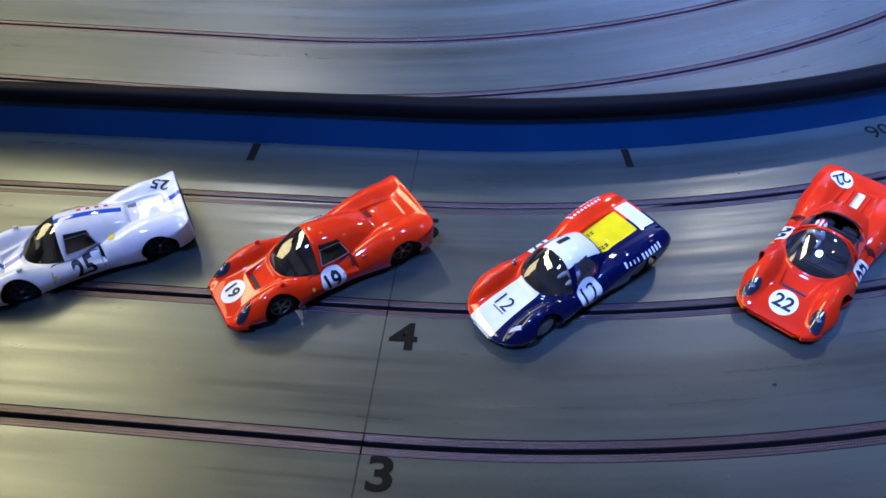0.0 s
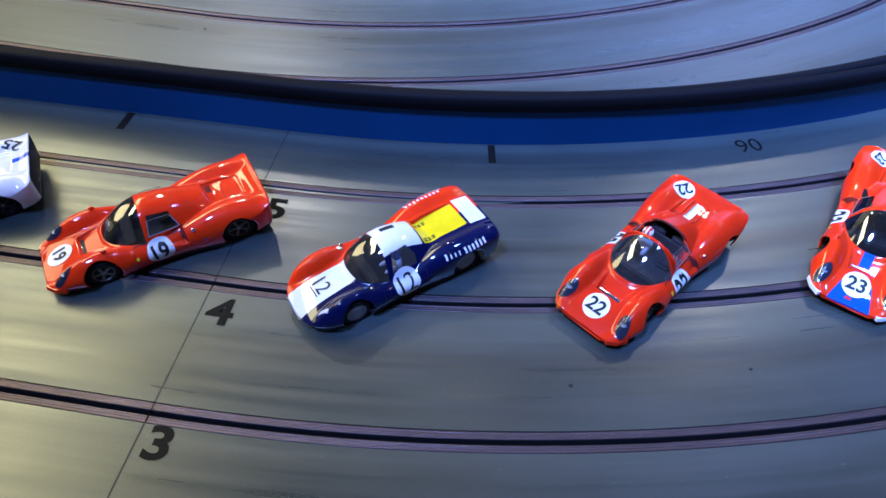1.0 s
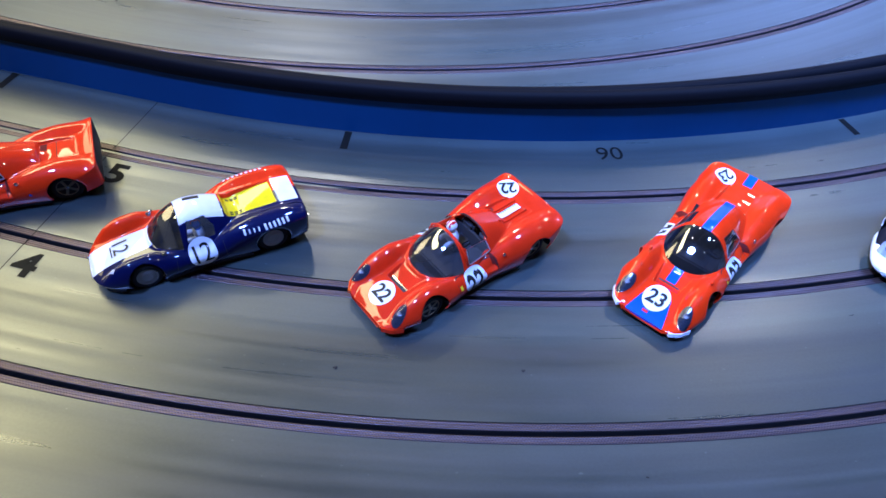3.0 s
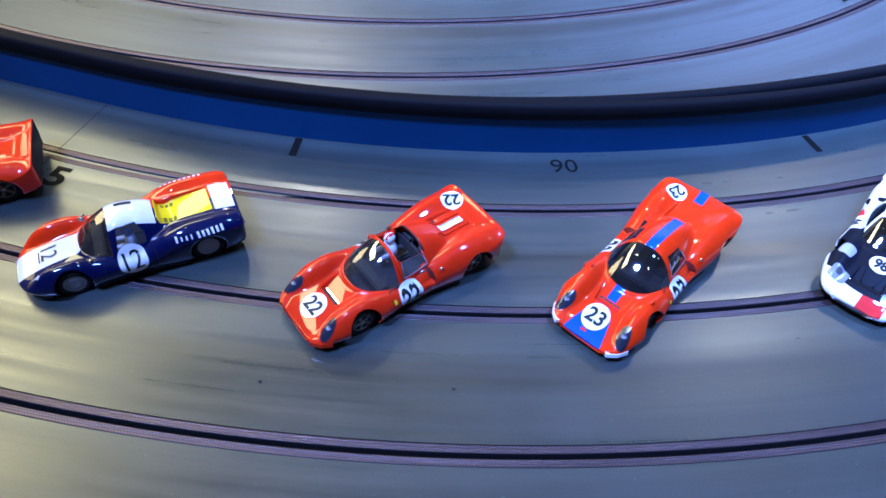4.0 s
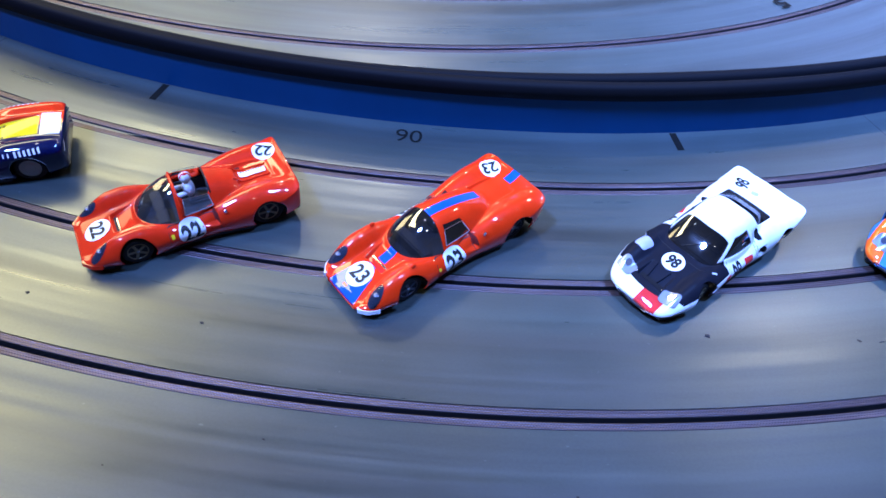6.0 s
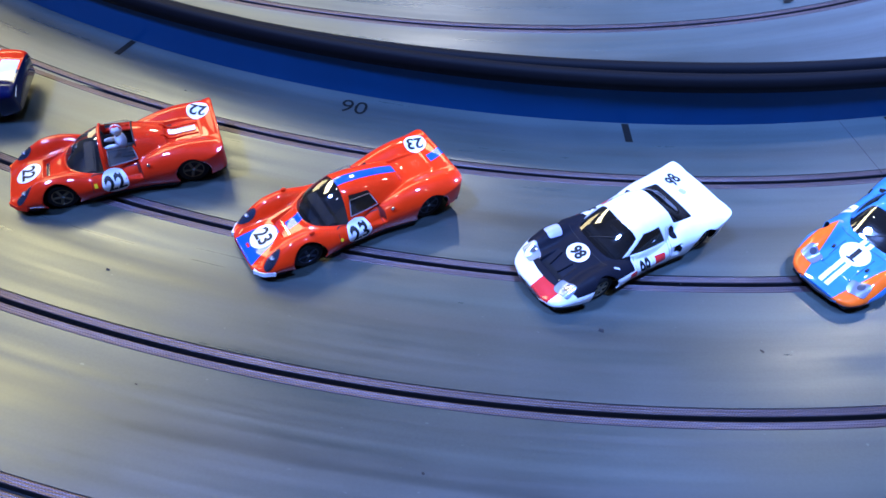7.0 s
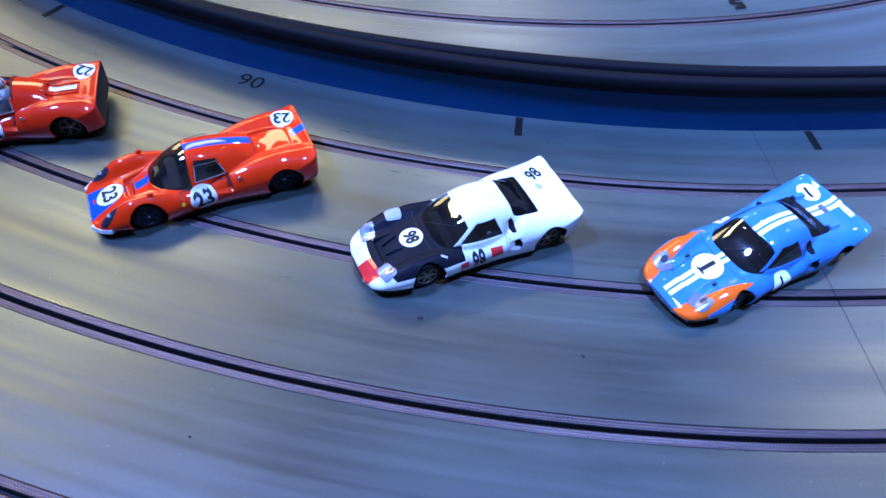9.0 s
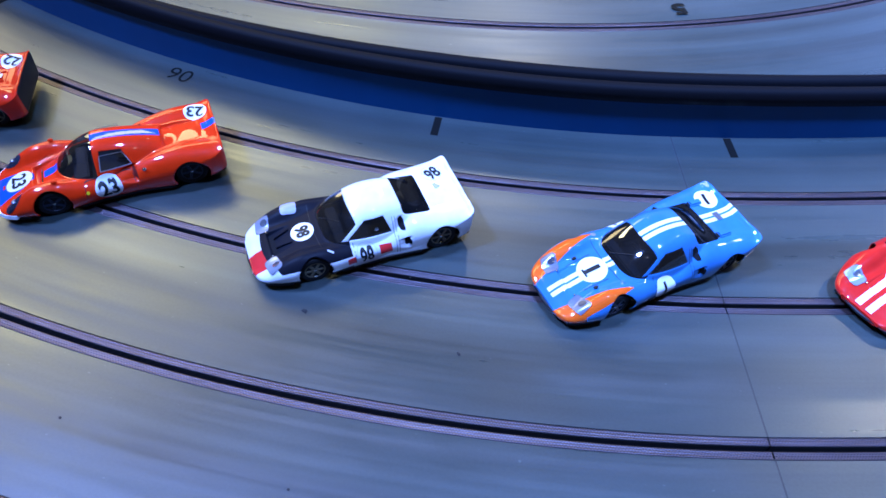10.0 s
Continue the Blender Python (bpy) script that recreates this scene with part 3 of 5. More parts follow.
def letters(text, size, bold=0.02, width=1.0):
    return finer(text_mesh(text, size, bold, width), 1.0)


def lathe(profile, n=36):
    """A turned piece about the y axis from (radius, y) pairs, in millimetres."""
    bm = bmesh.new()
    rings = [[bm.verts.new((r * math.cos(2 * math.pi * i / n), y, r * math.sin(2 * math.pi * i / n))) for i in range(n)] for r, y in profile]
    for a, b in zip(rings, rings[1:]):
        for i in range(n):
            bm.faces.new((a[i], a[(i + 1) % n], b[(i + 1) % n], b[i]))
    bm.faces.new(rings[0])
    bm.faces.new(rings[-1])
    return bm


def box(bm, x0, x1, y0, y1, z0, z1, bevel=0.0):
    made = bmesh.ops.create_cube(bm, size=1)["verts"]
    for v in made:
        v.co = Vector(((x0 + x1) / 2 + v.co.x * (x1 - x0), (y0 + y1) / 2 + v.co.y * (y1 - y0), (z0 + z1) / 2 + v.co.z * (z1 - z0)))
    if bevel:
        edges = list({e for v in made for e in v.link_edges})
        bmesh.ops.bevel(bm, geom=edges, offset=bevel, segments=2, affect="EDGES")
    return bm


def ball(bm, x, y, z, rx, ry=None, rz=None):
    made = bmesh.ops.create_uvsphere(bm, u_segments=14, v_segments=9, radius=1)["verts"]
    for v in made:
        v.co = Vector((x + v.co.x * rx, y + v.co.y * (ry or rx), z + v.co.z * (rz or rx)))
    return bm


def tube(points, radius, n=8):
    bm = bmesh.new()
    pts = [Vector(p) for p in points]
    rings = []
    for i, p in enumerate(pts):
        way = (pts[min(i + 1, len(pts) - 1)] - pts[max(i - 1, 0)]).normalized()
        a = way.cross(Vector((0.31, 0.17, 0.93))).normalized()
        b = way.cross(a)
        rings.append([bm.verts.new(p + radius * (math.cos(2 * math.pi * k / n) * a + math.sin(2 * math.pi * k / n) * b)) for k in range(n)])
    for ra, rb in zip(rings, rings[1:]):
        for k in range(n):
            bm.faces.new((ra[k], ra[(k + 1) % n], rb[(k + 1) % n], rb[k]))
    bm.faces.new(rings[0])
    bm.faces.new(rings[-1])
    return bm


def add_wheel(car, x, y, r, wide, rim_paint, spokes, hub=True):
    s = 1 if y > 0 else -1
    wheel = new("wheel")
    wheel.parent = car
    wheel.location = Vector((x, y, r)) * MM
    h, q = wide / 2, r * 0.66
    tyre = [(q, -h), (r - 0.9, -h), (r - 0.25, -h + 0.5), (r, -h + 1.3), (r, h - 1.3), (r - 0.25, h - 0.5), (r - 0.9, h), (q + 0.5, h + 0.1), (q, h - 0.4)]
    part("tyre", in_mm(lathe([(a, b * s) for a, b in tyre])), TYRE, wheel, "", True)
    if spokes:
        face = [(q * 0.86, s * (h - 2.0)), (0.9, s * (h - 2.0))]
    else:
        face = [(q * 0.84, s * (h - 0.2)), (q * 0.5, s * (h + 0.15)), (0.9, s * (h + 0.05))]
    rim = lathe([(q - 0.05, s * (h - 3.0)), (q + 0.05, s * (h - 0.2)), (q - 0.5, s * (h - 0.1)), (q - 0.9, s * (h - 0.9)), *face] if spokes else [(q, s * (h - 3.0)), (q + 0.05, s * (h - 0.1)), *face], 30)
    for k in range(spokes):
        a = 2 * math.pi * k / spokes
        bar = bmesh.new()
        box(bar, 0.7, q * 0.9, s * (h - 0.7) - 0.6, s * (h - 0.7) + 0.6, -0.85, 0.85, 0.2)
        bmesh.ops.rotate(bar, verts=bar.verts, cent=(0, 0, 0), matrix=Matrix.Rotation(a, 3, "Y"))
        me = bpy.data.meshes.new("spoke")
        bar.to_mesh(me)
        bar.free()
        rim.from_mesh(me)
        bpy.data.meshes.remove(me)
    part("rim", in_mm(rim), rim_paint, wheel, "")
    if hub:
        part("wheel_nut", in_mm(lathe([(1.2, s * (h - 1.4)), (1.1, s * (h - 0.3)), (0.5, s * (h + 0.1))], 10)), CHROME, wheel, "")


def add_chassis(car, shell):
    """The black floor plate under the shell, and the guide blade in the slot."""
    xs = np.linspace(shell.tail + 13, shell.nose - 5, 24)
    bm = bmesh.new()
    rings = []
    for x in xs:
        w = float(shell.width(x)) - 3.0
        near = min(abs(x - 37.5), abs(x + 37.5))
        if near < 10.8:
            w = min(w, 15.0)
        rings.append([bm.verts.new((x, s * w, z)) for s, z in ((-1, 1.8), (1, 1.8), (1, 5.0), (-1, 5.0))])
    for a, b in zip(rings, rings[1:]):
        for i in range(4):
            bm.faces.new((a[i], a[(i + 1) % 4], b[(i + 1) % 4], b[i]))
    bm.faces.new(rings[0])
    bm.faces.new(rings[-1])
    part("chassis", in_mm(bm), DARK_TRIM, car, "black plastic chassis plate")
    # Added dark box inside the tail blocks light leaking past the wheel openings.
    t, w = shell.tail, float(shell.width(shell.tail + 4)) - 2.6
    part("tail_shade_block", in_mm(box(bmesh.new(), t + 1.4, t + 9.0, -w, w, 4.5, 15.0, 0.8)), RECESS_SHADE, car)
    for x, z in ((37.5, 8.8), (-37.5, 9.5)):
        part("axle", in_mm(tube([(x, -17, z), (x, 17, z)], 0.9)), CHROME, car)


def add_cockpit(car, shell, paint, floor=6.0, x0=-18, x1=26, half=17):
    bm = bmesh.new()
    box(bm, x0, x1, -half, half, floor - 1, floor + 0.5)
    box(bm, x0 - 1, x0 + 0.5, -half, half, floor, 17)
    box(bm, 16, 22, -half + 2, half - 2, floor, 15.0, 0.8)
    for s in (-1, 1):
        box(bm, x0, x1, s * half - 0.6, s * half + 0.6, floor, 15)
        box(bm, -12, 2, s * 7.5 - 5, s * 7.5 + 5, floor, 9.5, 1.2)
        box(bm, -15, -11, s * 7.5 - 5, s * 7.5 + 5, floor, 21, 1.4)
    part("cockpit", in_mm(bm), paint, car, "moulded cockpit with two seats")


def add_lamp(car, shell, x, y, rx, ry, turn=0.0, lens=True):
    """A headlamp: dark bucket, round lens and a clear cover."""
    lamp = part("headlamp", drape(disc(rx, ry), shell, (x, y), "top", turn, 0.12), LAMP_GLASS, car, "faired-in headlamp under a clear cover", True)
    if lens:
        k = min(rx, ry) * 0.55
        bm = bmesh.new()
        ball(bm, x - 0.6, y, float(shell.over(x - 0.6, y)) + 0.05, k, k, 0.7)
        part("lens", in_mm(bm), LAMP_DARK, lamp, "", True)
    part("cover", drape(disc(rx * 1.04, ry * 1.04), shell, (x, y), "top", turn, 0.6), LAMP_COVER, lamp, "", True)


def add_roundel(car, shell, spot, r, text, size, side="top", turn=0.0, ground=None, bold=0.028, width=1.0, ry=None):
    ground = ground or DECAL_WHITE
    base = part("number_roundel", drape(disc(r, ry), shell, spot, side, turn, 0.24), ground, car, "white round number decal", True)
    part("number", drape(letters(text, size, bold, width), shell, spot, side, turn, 0.46), DECAL_BLACK, base)
    return base


def add_number(car, shell, spot, text, size, side="top", turn=0.0, bold=0.02, width=0.95, paint=None):
    part("number", drape(letters(text, size, bold, width), shell, spot, side, turn, 0.34), paint or DECAL_BLACK, car, "black racing number")


def add_plate(car, name, shell, spot, w, h, paint, side="top", turn=0.0, lift=0.2, label=""):
    return part(name, drape(plate(w, h), shell, spot, side, turn, lift), paint, car, label)


def seam(car, shell, points, side="top", wide=0.28, name="panel_gap", paint=None):
    """A thin dark joint between body panels, along points on the skin."""
    bm = bmesh.new()
    pts = []
    for (ax, ay), (bx, by) in zip(points, points[1:]):
        n = max(1, int(math.hypot(bx - ax, by - ay) / 1.5))
        pts += [(ax + (bx - ax) * i / n, ay + (by - ay) * i / n) for i in range(n)]
    pts.append(points[-1])
    rows = []
    for i, (x, y) in enumerate(pts):
        (ax, ay), (bx, by) = pts[max(i - 1, 0)], pts[min(i + 1, len(pts) - 1)]
        d = math.hypot(bx - ax, by - ay)
        nx, ny = -(by - ay) / d * wide / 2, (bx - ax) / d * wide / 2
        row = []
        for k in (-1, 1):
            qx, qy = x + k * nx, y + k * ny
            if side == "top":
                row.append(bm.verts.new((qx, qy, float(shell.over(qx, qy)) + 0.1)))
            else:
                s = 1 if side == "left" else -1
                row.append(bm.verts.new((qx, s * (shell.beside(qx, qy) + 0.1), qy)))
        rows.append(row)
    for a, b in zip(rows, rows[1:]):
        bm.faces.new((a[0], a[1], b[1], b[0]))
    part(name, in_mm(bm), paint or DARK_TRIM, car)


def ring(r, wide, n=40):
    """A thin flat ring."""
    bm = bmesh.new()
    a = [bm.verts.new((r * math.cos(2 * math.pi * i / n), r * math.sin(2 * math.pi * i / n), 0)) for i in range(n)]
    b = [bm.verts.new((v.co.x * (1 - wide / r), v.co.y * (1 - wide / r), 0)) for v in a]
    for i in range(n):
        bm.faces.new((a[i], a[(i + 1) % n], b[(i + 1) % n], b[i]))
    return bm


def begin_car(label, shell, regions, paints, glass, group="slot cars on the track"):
    car = thing("slot_car", label, "slot car", group)
    names = {"windscreen": "windscreen", "left": "side_window", "right": "side_window", "rear": "rear_window"}
    for key, me in shell_meshes(shell, regions, len(paints)).items():
        ob = new("body" if key == "body" else names.get(key, key), me)
        ob.parent = car
        if key == "body":
            for m in paints:
                me.materials.append(m)
            mod = ob.modifiers.new("thickness", "SOLIDIFY")
            mod.thickness, mod.offset, mod.use_even_offset = 0.0007, -1.0, False
        else:
            me.materials.append(glass.get(key, SCREEN))
            ob.visible_shadow = False
    add_chassis(car, shell)
    return car


def place_car(car, x, y, heading, length=1.0):
    """Sets a car down; its moulded shell rides a little high on its wheels."""
    car.matrix_world = pose(x, y, 0, 0, 0, heading) @ pose(0, -0.0015, 0) @ Matrix.Diagonal((length, 1, 1, 1))
    for ob in car.children:
        if ob.name.split(".")[0] not in ("wheel", "axle", "chassis"):
            ob.location.z += 0.0013
            ob.scale.z = 1.045


def arches(fx, rx, fr, rr, fz, rz):
    """The four wheel openings of the skin's sides."""
    def front(x, y, z):
        return np.where(np.abs(y) > 20, np.hypot(x - fx, z - fz) - fr, 9.0)

    def rear(x, y, z):
        return np.where(np.abs(y) > 20, np.hypot(x - rx, z - rz) - rr, 9.0)

    return [("cut", front), ("cut", rear)]

# ---- slot cars: the long-tailed sports prototypes ----
def prototype_shell():
    return Shell(
        nose=66, tail=-58,
        width=[(66, 15), (64.5, 19), (61, 22), (54, 24.8), (44, 27.2), (34, 27.6), (22, 26), (8, 24.8), (-6, 25), (-18, 26.6), (-30, 28.4), (-40, 29.0), (-50, 28.2), (-55.5, 27.0), (-57.2, 25.6), (-58, 23.6)],
        shoulder=[(66, 5.0), (58, 6.5), (48, 9), (36, 10), (10, 9.5), (-10, 10.5), (-25, 13), (-40, 16.0), (-50, 18.6), (-56, 21.4), (-58, 22.6)],
        deck=[(66, 5.6), (62, 7.6), (54, 10.6), (44, 13.2), (34, 15), (24, 16.3), (8, 17), (-10, 18.5), (-24, 21.0), (-36, 22.2), (-46, 21.6), (-51, 22.0), (-55, 23.4), (-57.4, 24.6), (-58, 24.2)],
        front=[(66, 4), (62, 8), (57, 12.5), (50, 17.2), (43, 20.0), (36, 20.6), (28, 19.2), (18, 16), (6, 13), (-8, 8)],
        rear=[(12, 8), (4, 14), (-6, 18), (-16, 21.5), (-26, 23.8), (-36, 24.8), (-46, 24.2), (-52, 23.6), (-55.5, 23.8), (-57.4, 24.4), (-58, 24.0)],
        cabin=dict(x=7.0, front=26.0, back=53.0, side=20.0, top=31.0, base=15.5, px=1.8, py=2.6, blend=1.3),
        sill=[(66, 3.4), (50, 3.2), (30, 3.0), (-30, 3.2), (-48, 4.5), (-58, 6.5)],
        front_y=20.0, rear_y=19.5,
        hollows=[hollow(45.2, 30.5, 7.4, 9.6, 3.0), hollow(-26.5, -47.5, 9.8, 8.6, 2.3, 0.5, 1.1)],
        scoops=[side_scoop(-8.6, 5.0, 15.0, 3.6, 3.2)])


def prototype_windows(shell, hoop=0.0):
    def screen(x, y, z):
        return np.maximum(12 * (shell.rho(x, y) - 0.93), 10.0 + 0.004 * y * y - x)

    def side_pane(x, y, z):
        return np.where(np.abs(y) > 7, sides(x, z, [(9.2, 18.9), (7.0, 28.0), (-4.6, 26.8), (-7.6, 19.4)]), 9.0)

    return screen, side_pane


def nose_flap(s):
    """A small plate standing out below a headlamp, at the corner of the nose."""
    edge = [(64.6, 14.0), (55.8, 22.6), (57.5, 24.6), (62.8, 21.7), (66.8, 16.7)]
    lip = bmesh.new()
    low = [lip.verts.new((x, s * y, 4.0)) for x, y in edge]
    high = [lip.verts.new((x - 0.3, s * (y - 0.3), 6.4)) for x, y in edge]
    lip.faces.new(low)
    lip.faces.new(high)
    for k in range(5):
        lip.faces.new((low[k], low[(k + 1) % 5], high[(k + 1) % 5], high[k]))
    return lip


def build_prototype(label, paints, stripes, rim, number, door_number=True, roundels=True, bonnet_turn=0.0):
    shell = prototype_shell()
    screen, side_pane = prototype_windows(shell)
    n = len(paints)
    paints = paints + [RED_RECESS_SHADE if paints[0] is RED else RECESS_SHADE, paints[0], DARK_TRIM]
    regions = list(stripes)
    regions += [("windscreen", screen), ("left", lambda x, y, z: np.where(y > 0, side_pane(x, y, z), 9.0)), ("right", lambda x, y, z: np.where(y < 0, side_pane(x, y, z), 9.0))]
    # Shade in the scoop mouth is put into the skin's colour.
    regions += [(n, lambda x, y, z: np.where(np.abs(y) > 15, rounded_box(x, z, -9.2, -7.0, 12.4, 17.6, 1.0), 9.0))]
    regions += arches(37.5, -37.5, 9.8, 10.4, 8.2, 8.9)
    car = begin_car(label, shell, regions, paints, {})
    for x, y, r, w in ((37.5, 18.5, 8.8, 8.0), (-37.5, 18.0, 9.5, 10.0)):
        for s in (1, -1):
            add_wheel(car, x, s * y, r, w, rim, 5)
    add_cockpit(car, shell, COCKPIT_GREY)
    for s in (1, -1):
        add_lamp(car, shell, 56.2, s * 18.6, 3.4, 5.6, s * 22)
        part("lamp_dot", drape(disc(0.9, n=16), shell, (18.5, 11.6), "left" if s > 0 else "right"), DECAL_YELLOW, car, "small yellow marker lamp")
        seam(car, shell, [(20.0, 8.0), (19.0, 15.5), (-6.5, 16.4), (-7.2, 8.0)], "left" if s > 0 else "right")
        part("mirror", in_mm(ball(bmesh.new(), 33, s * 19.5, float(shell.over(33, 19.5)) + 1.2, 1.6, 1.1, 1.1)), paints[0], car, "", True)
        part("exhaust_pipe", in_mm(tube([(-50, s * 5, 8), (-57, s * 5, 8.4)], 1.3)), LAMP_DARK, car)
        lip = nose_flap(s)
        part("nose_flap", in_mm(lip), paints[-4] if number == "22" else (DECAL_WHITE if number == "23" else paints[0]), car)
        seam(car, shell, [(9.3, 18.8), (7.4, 26.4), (-4.4, 26.4), (-7.7, 19.3), (9.3, 18.8)], "left" if s > 0 else "right", 0.5, "window_trim", WINDOW_TRIM)
    return car, shell


# white car: blue stripe, black numbers laid straight on the paint
def build_white_prototype():
    stripe = [(1, lambda x, y, z: np.maximum(np.abs(y) - 2.0, np.maximum(-24.5 - x, 9.0 - z))),
              (1, lambda x, y, z: np.maximum(np.abs(y) - 2.0, np.maximum(x + 48.0, 12 - z)))]
    car, shell = build_prototype("glossy white prototype slot car with blue stripe and 25", [WHITE, ROYAL], stripe, RIM_DARK, "25")
    add_number(car, shell, (3.0, 11.2), "25", 9.6, "left", 6, 0.03)
    add_number(car, shell, (3.0, 11.2), "25", 9.6, "right", -6, 0.03)
    add_number(car, shell, (-48.5, -15.0), "25", 7.6, "tail", 58, 0.02, 1.05)
    part("crest", drape(plate(3.6, 4.0), shell, (-15.5, 16.6), "top", 70, 0.35), DECAL_YELLOW, car, "small yellow crest decal")
    for i in range(4):
        add_plate(car, "sponsor_letter", shell, (-3.5 - i * 4.6, -5.4), 2.0, 2.4, SCARLET, "top", 90, 0.2, "red lettering bar")
    add_plate(car, "deck_patch", shell, (-30.0, -6.4), 4.6, 4.6, LAMP_DARK, "top", 0, 0.15, "grey mesh in the engine recess")
    return car


def build_red_coupe():
    car, shell = build_prototype("orange-red coupe prototype slot car numbered nineteen", [RED], [], RIM_GOLD, "19")
    add_roundel(car, shell, (56.0, -1.0), 7.2, "19", 7.6, "top", 0)
    add_roundel(car, shell, (6.0, 11.0), 7.2, "19", 8.2, "left", 8, ry=6.6)
    add_roundel(car, shell, (6.0, 11.0), 7.2, "19", 8.2, "right", -8, ry=6.6)
    add_plate(car, "bonnet_slot", shell, (43.3, 0), 13.4, 2.2, DARK_TRIM, "top", 0, 0.12, "dark radiator slot")
    # Dark red plate paints the shade at the recess's deep front end.
    add_plate(car, "deck_patch", shell, (-29.4, -4.6), 8.0, 3.4, RED_RECESS_SHADE, "top", 0, 0.12, "dark red patch in the engine recess")
    seam(car, shell, [(-36.5, -8.6), (-36.5, 8.6)], wide=0.3)
    part("tow_dot", drape(disc(0.9, n=14), shell, (-18.5, 11.0), "left"), ROYAL, car)
    part("fuel_cap", in_mm(ball(bmesh.new(), -13.5, 23.6, 18.4, 1.2, 0.7, 1.3)), CHROME, car, "", True)
    return car


def build_blue_striped_coupe():
    def nose_band(x, y, z):
        return np.maximum(np.maximum(np.abs(y) - 8.2 - 0.3 * (x - 54.0), 51.0 - x), 3.5 - z)

    stripe = [(1, lambda x, y, z: np.maximum(np.abs(y) - 3.0, np.maximum(-26 - x, 12 - z))),
              (1, lambda x, y, z: np.maximum(np.abs(y) - 3.0, np.maximum(x + 49.5, 15 - z))),
              (1, nose_band)]
    car, shell = build_prototype("orange-red coupe slot car with blue stripe numbered twenty-three", [RED, ROYAL], stripe, RIM_DARK, "23")
    add_roundel(car, shell, (53.6, -0.4), 7.6, "23", 8.4, "top", 0)
    add_roundel(car, shell, (-48.5, -14.5), 6.6, "23", 7.8, "tail", 74)
    add_roundel(car, shell, (7.5, 11.0), 7.2, "23", 8.2, "left", 8, ry=6.6)
    add_roundel(car, shell, (7.5, 11.0), 7.2, "23", 8.2, "right", -8, ry=6.6)
    add_plate(car, "bonnet_slot", shell, (43.4, 0), 13.4, 2.0, DEEP_RED, "top", 0, 0.12)
    add_plate(car, "bonnet_trim", shell, (41.2, 0), 12.6, 0.8, CHROME, "top", 0, 0.16, "bright strip across the radiator duct")
    add_plate(car, "roof_vent", shell, (-10.5, -15.2), 2.2, 12.0, RECESS_SHADE, "top", 6, 0.12, "dark slotted vent")
    part("nose_badge", drape(plate(3.4, 1.4), shell, (62.5, -1.5)), SCARLET, car)
    part("fuel_cap", in_mm(ball(bmesh.new(), -13.5, 23.6, 18.4, 1.2, 0.7, 1.3)), CHROME, car, "", True)
    return car


